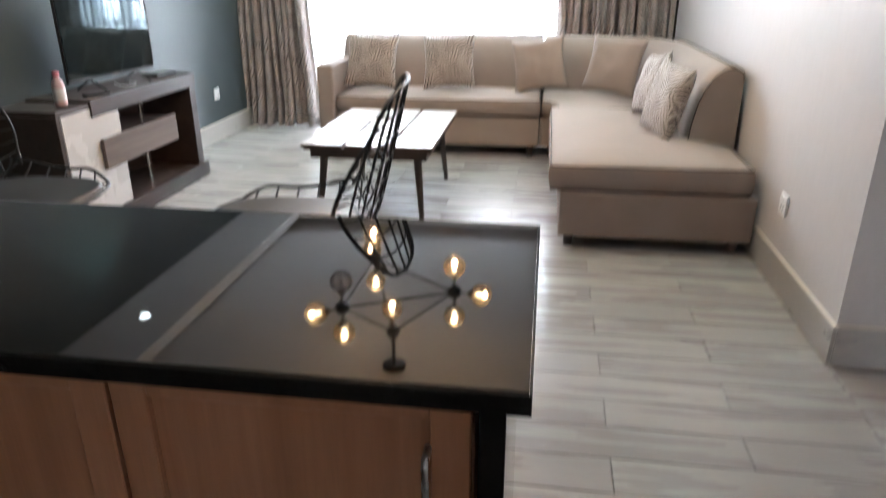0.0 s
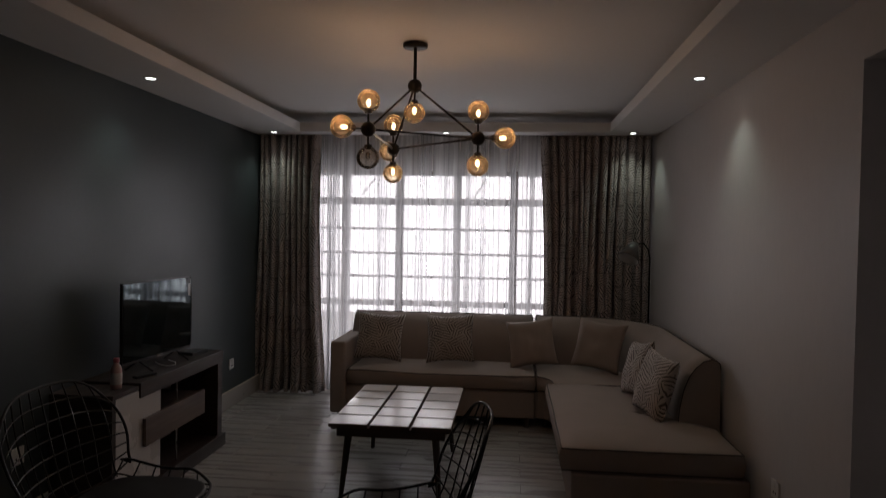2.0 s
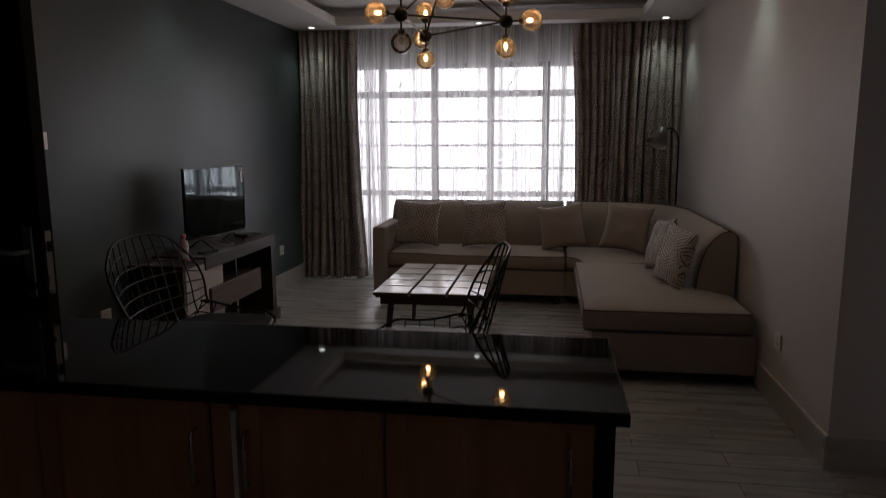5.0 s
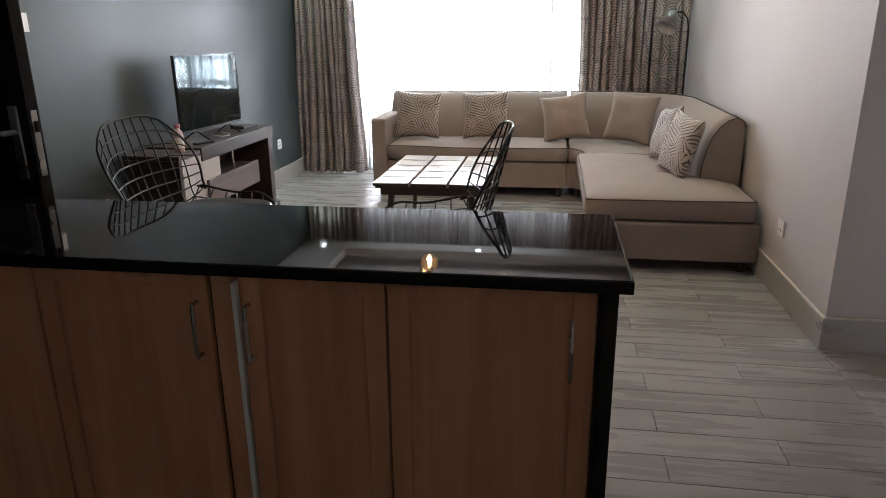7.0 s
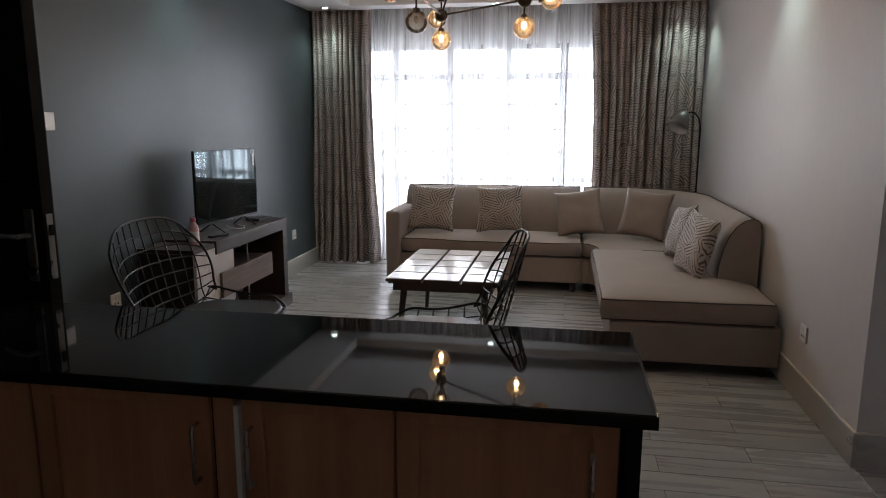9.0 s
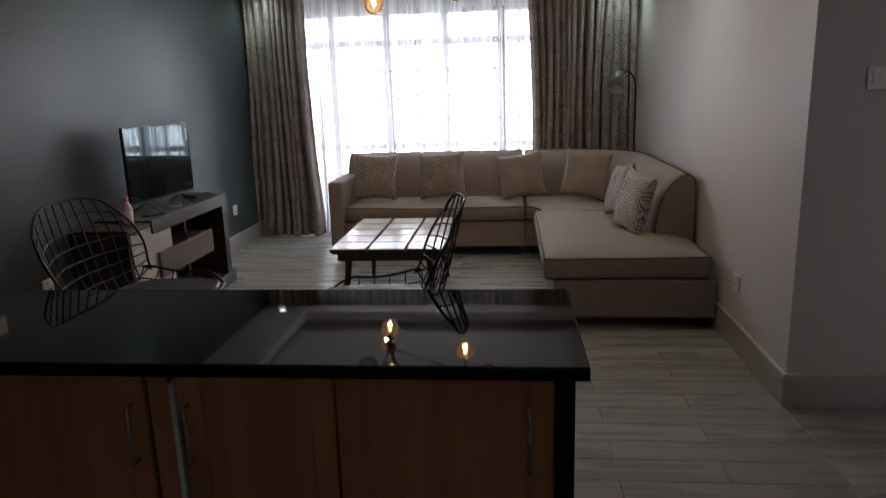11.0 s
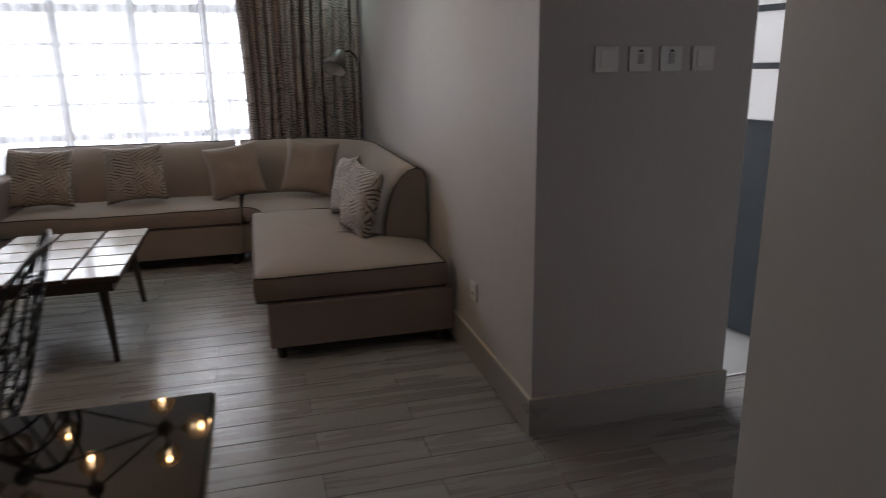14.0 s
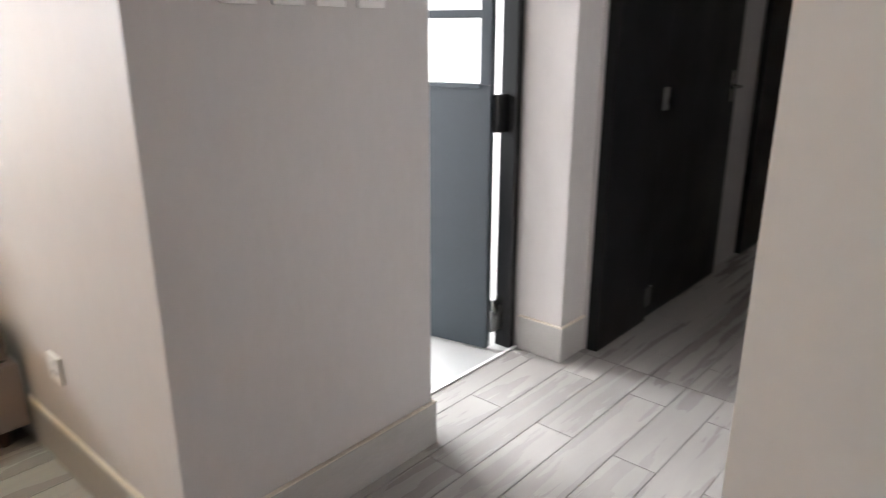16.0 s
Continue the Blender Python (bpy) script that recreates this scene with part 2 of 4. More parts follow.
def sheer_cloth(name):
    """Thin voile: mostly see-through, the threads scatter the light."""
    m = bpy.data.materials.new(name)
    m.use_nodes = True
    nt = m.node_tree
    nt.nodes.remove(nt.nodes["Principled BSDF"])
    n, link = nt.nodes.new, nt.links.new
    t, d, s = n("ShaderNodeBsdfTransparent"), n("ShaderNodeBsdfDiffuse"), n("ShaderNodeBsdfTranslucent")
    t.inputs[0].default_value = (0.97, 0.97, 0.97, 1)
    d.inputs[0].default_value = s.inputs[0].default_value = (0.86, 0.86, 0.87, 1)
    both, out = n("ShaderNodeMixShader"), n("ShaderNodeMixShader")
    both.inputs[0].default_value = 0.6
    link(d.outputs[0], both.inputs[1])
    link(s.outputs[0], both.inputs[2])
    co, mp, no, rg = n("ShaderNodeTexCoord"), n("ShaderNodeMapping"), n("ShaderNodeTexNoise"), n("ShaderNodeMapRange")
    mp.inputs["Scale"].default_value = (12.0, 12.0, 0.15)
    no.inputs["Scale"].default_value = 1.0
    link(co.outputs["Object"], mp.inputs[0])
    link(mp.outputs[0], no.inputs["Vector"])
    rg.inputs["From Min"].default_value, rg.inputs["From Max"].default_value = 0.3, 0.7
    rg.inputs["To Min"].default_value, rg.inputs["To Max"].default_value = 0.16, 0.66
    link(no.outputs[0], rg.inputs["Value"])
    link(rg.outputs[0], out.inputs[0])
    link(t.outputs[0], out.inputs[1])
    link(both.outputs[0], out.inputs[2])
    link(out.outputs[0], nt.nodes["Material Output"].inputs[0])
    return m


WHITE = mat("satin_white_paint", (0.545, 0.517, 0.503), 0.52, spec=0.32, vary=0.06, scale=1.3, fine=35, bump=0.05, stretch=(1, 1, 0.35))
# Lighter copy of the wall white, raised so kitchen walls bounce more light
BOUNCE_WHITE = mat("bounce_white_paint", (0.74, 0.72, 0.70), 0.50, vary=0.05, scale=1.3, fine=35, bump=0.05)
ALU = mat("pale_aluminium_strip", (0.86, 0.86, 0.84), 0.36, vary=0.05, bump=0.0)
TEAL = mat("satin_blue_grey_paint", (0.054, 0.068, 0.072), 0.44, spec=0.36, vary=0.07, scale=1.2, fine=35, bump=0.05)
CEIL = mat("matt_ceiling_paint", (0.74, 0.72, 0.70), 0.8, vary=0.03, scale=1.0, fine=25, bump=0.03)
CREAM = mat("cream_filler", (0.60, 0.54, 0.45), 0.6, vary=0.12, scale=9, bump=0.1)
SKIRT = mat("grey_tile_skirting", (0.40, 0.385, 0.365), 0.35, vary=0.10, scale=4, fine=40, bump=0.02, stretch=(1, 1, 3))
PLANK = wood("wood_look_porcelain", (0.362, 0.342, 0.324), (0.314, 0.296, 0.281), 0.28, grain=(1.6, 16, 16), bump=0.015, per_object=0.08, vary=0.07, rough_vary=0.03)
GROUT = mat("dark_grout", (0.125, 0.117, 0.112), 0.9, bump=0.1)
PALE_TILE = mat("pale_grey_floor_tile", (0.35, 0.35, 0.34), 0.35, vary=0.06, bump=0.02)
GRANITE = mat("polished_black_granite", (0.011, 0.010, 0.010), 0.034, vary=0.6, scale=5, fine=220, bump=0.0, rough_vary=0.016, spec=0.22)
OAK = wood("orange_oak_veneer", (0.605, 0.297, 0.166), (0.470, 0.213, 0.110), 0.42, grain=(24, 24, 1.4), bump=0.04)
WALNUT = wood("dark_walnut_veneer", (0.047, 0.029, 0.023), (0.027, 0.017, 0.013), 0.45, grain=(20, 1.6, 20), bump=0.06)
ASH = wood("grey_brown_veneer", (0.17, 0.125, 0.10), (0.10, 0.07, 0.055), 0.5, grain=(20, 1.6, 20), bump=0.05)
GLOSS_WHITE = mat("white_lacquer", (0.58, 0.56, 0.54), 0.25, vary=0.03, bump=0.0)
SOFA = mat("taupe_woven_upholstery", (0.305, 0.243, 0.213), 0.85, vary=0.10, scale=6, fine=420, bump=0.25)
PIPING = mat("dark_taupe_piping", (0.085, 0.065, 0.055), 0.8, bump=0.1)
PLAIN_PILLOW = mat("plain_taupe_cloth", (0.325, 0.258, 0.224), 0.8, vary=0.10, scale=5, fine=300, bump=0.2)
HATCH = hatch_cloth("patterned_pillow_cloth", (0.46, 0.39, 0.345), (0.11, 0.083, 0.071), cell=15, line=280, share=0.55)
DRAPE = curtain_cloth("patterned_curtain_cloth", (0.42, 0.362, 0.337), (0.085, 0.068, 0.063), (0.05, 0.040, 0.037))
SHEER = sheer_cloth("white_voile")
BLACK = mat("black_powder_coat", (0.012, 0.012, 0.012), 0.4, vary=0.2, bump=0.02)
BRONZE = mat("dark_bronze_metal", (0.03, 0.025, 0.022), 0.38, metal=0.8, vary=0.2, bump=0.0)
DARK_LEG = mat("dark_stained_wood", (0.05, 0.032, 0.026), 0.45, vary=0.2, bump=0.05, stretch=(20, 20, 2))
MARBLE = mat("white_stone_tile", (0.74, 0.72, 0.71), 0.16, vary=0.07, scale=7, fine=30, bump=0.01)
BLOCK = mat("reddish_brown_wood", (0.075, 0.040, 0.030), 0.5, vary=0.2, bump=0.05, stretch=(4, 20, 20))
CUSHION = mat("grey_seat_leather", (0.0248, 0.0236, 0.0236), 0.42, vary=0.1, bump=0.1)
CHROME = mat("brushed_steel", (0.55, 0.55, 0.54), 0.28, metal=1.0, vary=0.08, bump=0.0)
STEEL = mat("grey_metal_shade", (0.17, 0.17, 0.165), 0.38, metal=0.7, vary=0.08, bump=0.0)
PLASTIC = mat("white_plastic", (0.74, 0.73, 0.71), 0.35, vary=0.02, bump=0.0)
GREY_PLASTIC = mat("pale_grey_plastic", (0.45, 0.45, 0.45), 0.4, vary=0.03, bump=0.0)
SCREEN = mat("dark_glass_screen", (0.005, 0.009, 0.011), 0.035, vary=0.1, bump=0.0, rough_vary=0.012)
SCREEN.node_tree.nodes["Principled BSDF"].inputs["IOR"].default_value = 1.62
SCREEN.node_tree.nodes["Principled BSDF"].inputs["Specular Tint"].default_value = (0.66, 0.92, 1.0, 1)
NAVY = mat("blue_black_door_paint", (0.030, 0.042, 0.052), 0.38, vary=0.12, bump=0.03)
JET = mat("black_door_paint", (0.006, 0.006, 0.007), 0.42, spec=0.3, vary=0.15, bump=0.02)
FRAME = mat("brown_window_frame", (0.13, 0.105, 0.10), 0.5, vary=0.1, bump=0.05)
PINK = mat("pink_plastic", (0.55, 0.16, 0.20), 0.35, vary=0.05, bump=0.0)
PALE_PINK = mat("pale_pink_lotion", (0.62, 0.42, 0.42), 0.3, vary=0.05, bump=0.0)
TEAL_CLOTH = mat("teal_cotton", (0.012, 0.085, 0.085), 0.9, vary=0.2, scale=12, fine=300, bump=0.3)
OUTSIDE = mat("concrete_outside", (0.5, 0.48, 0.46), 0.9, vary=0.2, bump=0.1)
PANE = clear_glass("window_glass", (0.96, 0.97, 0.97))
# One glass, two tints; the lit one holds the bulbs' glow in colour
LIT_AMBER = globe_glass("lit_amber_globe_glass", (0.92, 0.74, 0.50), (0.97, 0.88, 0.74), 0.085)
UNLIT_SMOKE = globe_glass("unlit_smoked_globe_glass", (0.88, 0.80, 0.72), (0.95, 0.92, 0.89), 0.014)
FROST = mat("frosted_glass", (0.85, 0.87, 0.87), 0.5, vary=0.02, bump=0.0)
FROST.node_tree.nodes["Principled BSDF"].inputs["Transmission Weight"].default_value = 0.85
FILAMENT = glow("warm_bulb", (1.0, 0.76, 0.50), 52.0)
DISC = glow("cool_downlight_lens", (0.88, 1.0, 0.97), 45.0)
BACKDROP = glow("white_overcast_distance", (0.95, 0.96, 1.0), 16.0)


# ---- mesh helpers ----
def box(bm, x0, x1, y0, y1, z0, z1, bevel=0.0, seg=2):
    r = bmesh.ops.create_cube(bm, size=1.0, matrix=Matrix.LocRotScale(((x0 + x1) / 2, (y0 + y1) / 2, (z0 + z1) / 2), None, (x1 - x0, y1 - y0, z1 - z0)))
    if bevel:
        edges = list({e for v in r["verts"] for e in v.link_edges})
        bmesh.ops.bevel(bm, geom=edges, offset=bevel, segments=seg, profile=0.6, affect='EDGES')
    return bm


def boxed(*a, **k):
    return box(bmesh.new(), *a, **k)


def rod(bm, a, b, r0, r1=None, n=10):
    a, b = Vector(a), Vector(b)
    d = b - a
    m = Matrix.Translation((a + b) / 2) @ d.to_track_quat('Z', 'Y').to_matrix().to_4x4()
    bmesh.ops.create_cone(bm, cap_ends=True, segments=n, radius1=r0, radius2=r0 if r1 is None else r1, depth=d.length, matrix=m)
    return bm


def ball(bm, c, r, n=16):
    bmesh.ops.create_uvsphere(bm, u_segments=n, v_segments=n // 2 + 2, radius=r, matrix=Matrix.Translation(c))
    return bm


def tube(bm, pts, r, n=6, closed=False):
    """A round wire along a line of points."""
    pts = [Vector(p) for p in pts]
    k = len(pts)
    rings = []
    side = None
    for i, p in enumerate(pts):
        a = pts[i - 1] if (i or closed) else p
        b = pts[(i + 1) % k] if (i < k - 1 or closed) else p
        d = (b - a).normalized()
        if side is None:
            side = d.orthogonal().normalized()
        side = (side - d * side.dot(d)).normalized()
        up = d.cross(side)
        rings.append([bm.verts.new(p + r * (math.cos(q) * side + math.sin(q) * up)) for q in (2 * math.pi * j / n for j in range(n))])
    for i in range(k if closed else k - 1):
        A, B = rings[i], rings[(i + 1) % k]
        for j in range(n):
            f = bm.faces.new((A[j], A[(j + 1) % n], B[(j + 1) % n], B[j]))
            f.smooth = True
    if not closed:
        bm.faces.new(rings[0][::-1])
        bm.faces.new(rings[-1])
    return bm


def prism(bm, poly, z0, z1, bevel=0.0, seg=3):
    """An upright block on a plan outline, its top and bottom edges rounded."""
    lo = [bm.verts.new((x, y, z0)) for x, y in poly]
    hi = [bm.verts.new((x, y, z1)) for x, y in poly]
    k = len(poly)
    faces = [bm.faces.new(lo[::-1]), bm.faces.new(hi)] + [bm.faces.new((lo[i], lo[(i + 1) % k], hi[(i + 1) % k], hi[i])) for i in range(k)]
    bmesh.ops.recalc_face_normals(bm, faces=faces)
    if bevel:
        bmesh.ops.bevel(bm, geom=[e for f in faces[:2] for e in f.edges], offset=bevel, segments=seg, profile=0.6, affect='EDGES')
    return bm


def sweep(bm, path, profile):
    """A profile (distance to the right of the path, height) carried along a plan path, with closed ends."""
    rings = []
    for i, (x, y) in enumerate(path):
        a, b = path[max(i - 1, 0)], path[min(i + 1, len(path) - 1)]
        d = Vector((b[0] - a[0], b[1] - a[1])).normalized()
        rings.append([bm.verts.new((x + d.y * u, y - d.x * u, z)) for u, z in profile])
    k = len(profile)
    faces = []
    for A, B in zip(rings, rings[1:]):
        for j in range(k):
            f = bm.faces.new((A[j], A[(j + 1) % k], B[(j + 1) % k], B[j]))
            f.smooth = True
            faces.append(f)
    faces += [bm.faces.new(rings[0][::-1]), bm.faces.new(rings[-1])]
    bmesh.ops.recalc_face_normals(bm, faces=faces)
    return bm


def lathe(bm, profile, c=(0, 0, 0), n=24):
    rings = [[bm.verts.new((c[0] + r * math.cos(2 * math.pi * j / n), c[1] + r * math.sin(2 * math.pi * j / n), c[2] + z)) for j in range(n)] for r, z in profile]
    for A, B in zip(rings, rings[1:]):
        for j in range(n):
            f = bm.faces.new((A[j], A[(j + 1) % n], B[(j + 1) % n], B[j]))
            f.smooth = True
    return bm


def to_mesh(name, bm, material):
    me = bpy.data.meshes.new(name)
    bm.normal_update()
    bm.to_mesh(me)
    bm.free()
    me.materials.append(material)
    return me


BASE = {}


def thing(name, at, label, category, rz=0.0, group="", kind=""):
    """An Empty at a thing's base; parts are given in world metres unless turned, then round the base."""
    e = new(name)
    e.matrix_world = pose(*at, 0, 0, rz)
    BASE[e.name] = Vector(at)
    return tagged(e, label, category, group, kind)


def part(name, bm, material, parent, label="", local=False, smooth=False):
    """Links a bmesh as one mesh under a thing or under a part."""
    root = parent
    while root.parent:
        root = root.parent
    if not local:
        bmesh.ops.translate(bm, verts=bm.verts, vec=-BASE[root.name])
    if smooth:
        for f in bm.faces:
            f.smooth = True
    ob = new(name, to_mesh(name, bm, material))
    ob.parent = parent
    return tagged(ob, label)


def solo(name, bm, material, label, category="", group="", kind="", at=None, smooth=False):
    """A thing of one mesh, with its origin at its base."""
    if at is None:
        lo = [min(v.co[i] for v in bm.verts) for i in range(3)]
        hi = [max(v.co[i] for v in bm.verts) for i in range(3)]
        at = ((lo[0] + hi[0]) / 2, (lo[1] + hi[1]) / 2, lo[2])
    bmesh.ops.translate(bm, verts=bm.verts, vec=-Vector(at))
    if smooth:
        for f in bm.faces:
            f.smooth = True
    ob = new(name, to_mesh(name, bm, material))
    ob.location = at
    return tagged(ob, label, category, group, kind)


def wall(name, material, *boxes, label="plain painted wall"):
    bm = bmesh.new()
    for b in boxes:
        box(bm, *b)
    return solo(name, bm, material, label, "wall", kind="structure", at=(0, 0, 0))


# ---- structure ----
XL, XR, YC, TOP, SOFFIT = -2.763, 1.075, 1.72, 2.715, 2.55
wall("wall_west", TEAL, (XL - 0.15, XL, -2.85, 6.0, 0, TOP), label="satin blue-grey painted wall behind the television")
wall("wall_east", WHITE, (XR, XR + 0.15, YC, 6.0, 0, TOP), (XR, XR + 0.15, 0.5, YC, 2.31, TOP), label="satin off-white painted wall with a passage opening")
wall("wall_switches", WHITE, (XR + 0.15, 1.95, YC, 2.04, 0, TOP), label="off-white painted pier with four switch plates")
wall("wall_kitchen_east", BOUNCE_WHITE, (1.024, 1.25, -2.7, 0.5, 0, TOP), label="off-white painted wall end beside the passage, paled for bounce light")
wall("wall_south", BOUNCE_WHITE, (XL, 1.03, -2.85, -2.7, 0, TOP), label="plain unseen kitchen wall, off-white paled for bounce light")
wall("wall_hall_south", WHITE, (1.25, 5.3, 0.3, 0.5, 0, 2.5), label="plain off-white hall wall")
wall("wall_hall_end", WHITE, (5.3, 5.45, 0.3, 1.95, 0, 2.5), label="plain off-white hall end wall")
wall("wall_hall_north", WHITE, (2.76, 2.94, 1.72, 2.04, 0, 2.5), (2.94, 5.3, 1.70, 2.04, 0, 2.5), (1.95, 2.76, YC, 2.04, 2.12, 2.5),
     label="off-white painted wall round the bedroom door")
# window wall with its opening
WX0, WX1, WZ0, WZ1 = -2.56, 0.36, 0.12, 2.24
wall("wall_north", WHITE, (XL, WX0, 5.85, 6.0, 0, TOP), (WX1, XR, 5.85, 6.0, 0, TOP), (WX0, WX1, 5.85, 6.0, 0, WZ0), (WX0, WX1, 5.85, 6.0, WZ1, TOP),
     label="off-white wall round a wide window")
# bedroom beyond the door, with its own window
wall("wall_bedroom", WHITE, (1.35, 1.50, 2.04, 4.5, 0, 2.5), (3.5, 3.65, 2.04, 4.5, 0, 2.5), (1.35, 1.5, 4.5, 4.65, 0, 2.5), (1.5, 3.5, 4.5, 4.65, 0, 0.75),
     (1.5, 3.5, 4.5, 4.65, 2.25, 2.5), (2.9, 3.65, 4.5, 4.65, 0.75, 2.25), label="plain white bedroom walls")

bm = bmesh.new()
box(bm, XL, XR + 0.15, -2.85, 6.0, TOP, TOP + 0.12)
solo("ceiling", bm, CEIL, "plain white recessed ceiling", "ceiling", kind="structure", at=(0, 0, 0))
bm = bmesh.new()
IL, IR, IN, IS = -2.27, 0.62, 5.30, 0.55
box(bm, XL, IL, IS, IN, SOFFIT, SOFFIT + 0.085, 0.004)
box(bm, IR, XR, IS, IN, SOFFIT, SOFFIT + 0.085, 0.004)
box(bm, XL, XR, IN, 5.52, SOFFIT, SOFFIT + 0.085, 0.004)
box(bm, XL, XR, -2.7, IS, SOFFIT, SOFFIT + 0.085, 0.004)
# set-back cove above the dropped border
box(bm, XL, IL - 0.32, IS - 0.16, 5.84, SOFFIT + 0.085, TOP)
box(bm, IR + 0.32, XR, IS - 0.16, 5.84, SOFFIT + 0.085, TOP)
box(bm, IL - 0.32, IR + 0.32, -2.7, IS - 0.16, SOFFIT + 0.085, TOP)
solo("ceiling_border", bm, CEIL, "dropped white plaster ceiling border with shadow cove", "ceiling", kind="structure", at=(0, 0, 0))
bm = bmesh.new()
box(bm, XR + 0.15, 5.45, 0.3, 1.95, 2.5, 2.62)
box(bm, 1.35, 3.65, 1.95, 4.65, 2.5, 2.62)
solo("ceiling_hall", bm, CEIL, "plain white hall and bedroom ceiling", "ceiling", kind="structure", at=(0, 0, 0))
solo("floor", boxed(XL, 5.45, -2.85, 6.0, -0.12, -0.005), GROUT, "grey wood-look plank tiles laid in half bond", "floor", kind="structure", at=(0, 0, 0))
solo("floor_bedroom", boxed(1.5, 3.5, 1.955, 4.5, -0.004, 0.0), PALE_TILE, "pale grey bedroom floor", "floor", kind="structure", at=(0, 0, 0))
solo("door_threshold", boxed(1.95, 2.76, 1.938, 1.954, -0.004, 0.006, 0.002), MARBLE, "thin pale stone door threshold", "threshold", kind="structure")
solo("ground", boxed(-60, 60, 6.6, 90, -6.2, -6.0), OUTSIDE, "pale concrete ground outside", "ground", kind="structure", at=(0, 0, 0))
bm = bmesh.new()
vs = [bm.verts.new(c) for c in ((-60, 62, -6), (60, 62, -6), (60, 62, 45), (-60, 62, 45))]
bm.faces.new(vs)
solo("backdrop", bm, BACKDROP, "white overcast sky and distance", "backdrop", kind="structure", at=(0, 0, 0))


def skirting(name, *runs):
    bm = bmesh.new()
    for r in runs:
        box(bm, *r, 0.0, 0.153, 0.002, 1)
    sk = solo(name, bm, SKIRT, "grey tile skirting along the wall foot", "baseboard", kind="structure", at=(0, 0, 0))
    bead = bmesh.new()
    for x0, x1, y0, y1 in runs:
        box(bead, x0, x1, y0, y1, 0.1532, 0.160, 0.0015, 1)
    part("top_bead", bead, CREAM, sk, "cream filler bead along the top", local=True)
    return sk


S = 0.014
skirting("baseboard", (XR - S, XR, YC - S, 5.84))
skirting("baseboard_pier", (XR, 1.95 + S, YC - S, YC), (1.95, 1.95 + S, YC, 1.94))
skirting("baseboard_west", (XL, XL + S, 0.9, 5.84))
skirting("baseboard_north", (XL + S, XR - S, 5.84 - S, 5.84))
skirting("baseboard_hall", (2.76 - S, 2.76, YC - S, 1.93), (2.76, 2.938, YC - S, YC))
skirting("baseboard_hall_south", (1.04, 5.28, 0.5, 0.5 + S))
skirting("baseboard_kitchen", (1.024 - S, 1.024, -2.68, 0.5 + S))

# window: outer frame, mullions, transoms, bars and panes
win = thing("window_1", ((WX0 + WX1) / 2, 5.92, WZ0), "wide brown-framed window with glazing bars behind voile", "window", kind="structure")
bm = bmesh.new()
for x0, x1, z0, z1 in ((WX0, WX1, WZ0, WZ0 + 0.06), (WX0, WX1, WZ1 - 0.05, WZ1), (WX0, WX0 + 0.05, WZ0 + 0.06, WZ1 - 0.05), (WX1 - 0.05, WX1, WZ0 + 0.06, WZ1 - 0.05)):
    box(bm, x0, x1, 5.88, 5.95, z0, z1, 0.004)
part("window_frame", bm, FRAME, win)
MULL = (-1.956, -1.394, -0.805, -0.234)
for x in MULL:
    part("mullion", boxed(x - 0.038, x + 0.038, 5.875, 5.955, WZ0 + 0.06, WZ1 - 0.05, 0.004), FRAME, win)
edges = (WX0 + 0.05, *MULL, WX1 - 0.05)
for i, (a, b) in enumerate(zip(edges, edges[1:])):
    a2, b2 = a + (0.038 if i else 0), b - (0.038 if i < 4 else 0)
    for z, h in ((1.925, 0.035), (0.885, 0.030)):
        part("transom", boxed(a2, b2, 5.885, 5.945, z - h, z + h, 0.003), FRAME, win)
    for z in (1.644, 1.394, 1.156):
        part("glazing_bar", boxed(a2, b2, 5.90, 5.93, z - 0.013, z + 0.013, 0.002), FRAME, win)
    for z0, z1 in ((WZ0 + 0.06, 0.855), (0.915, 1.89), (1.96, WZ1 - 0.05)):
        p = part("pane", boxed(a2, b2, 5.918, 5.922, z0, z1), PANE, win)
        p.visible_shadow = False
for x0, z0, x1, z1 in ((-1.79, 1.984, -1.645, 2.164), (-0.633, 1.971, -0.52, 2.16)):
    part("window_stay", rod(bmesh.new(), (x0, 5.872, z0), (x1, 5.872, z1), 0.006), BLACK, win, "dark casement stay")
part("window_sill", boxed(WX0 - 0.03, WX1 + 0.03, 5.80, 5.86, WZ0 - 0.03, WZ0, 0.004), MARBLE, win)
bwin = thing("window_2", (2.2, 4.57, 0.75), "plain white-framed bedroom window", "window", kind="structure")
bm = bmesh.new()
for x0, x1, z0, z1 in ((1.5, 2.9, 0.75, 0.80), (1.5, 2.9, 2.20, 2.25), (1.5, 1.55, 0.8, 2.2), (2.85, 2.9, 0.8, 2.2), (2.17, 2.23, 0.8, 2.2)):
    box(bm, x0, x1, 4.55, 4.60, z0, z1, 0.004)
part("window_frame", bm, PLASTIC, bwin)
p = part("pane", boxed(1.55, 2.85, 4.573, 4.577, 0.8, 2.2), PANE, bwin)
p.visible_shadow = False

# bedroom door: frame and an open leaf with frosted panes
dframe = thing("door_1", (2.36, 1.99, 0), "blue-black door with frosted panes standing open", "door", kind="structure")
bm = bmesh.new()
box(bm, 2.718, 2.757, 1.955, 2.035, 0.0, 2.115, 0.004)
box(bm, 1.953, 2.02, 1.955, 2.035, 0.0, 2.115, 0.004)
box(bm, 2.02, 2.718, 1.955, 2.035, 2.05, 2.115, 0.004)
part("door_frame", bm, JET, dframe)
HX, HY, LW = 2.652, 2.022, 0.70
ang = math.atan2(0.37, -0.085)


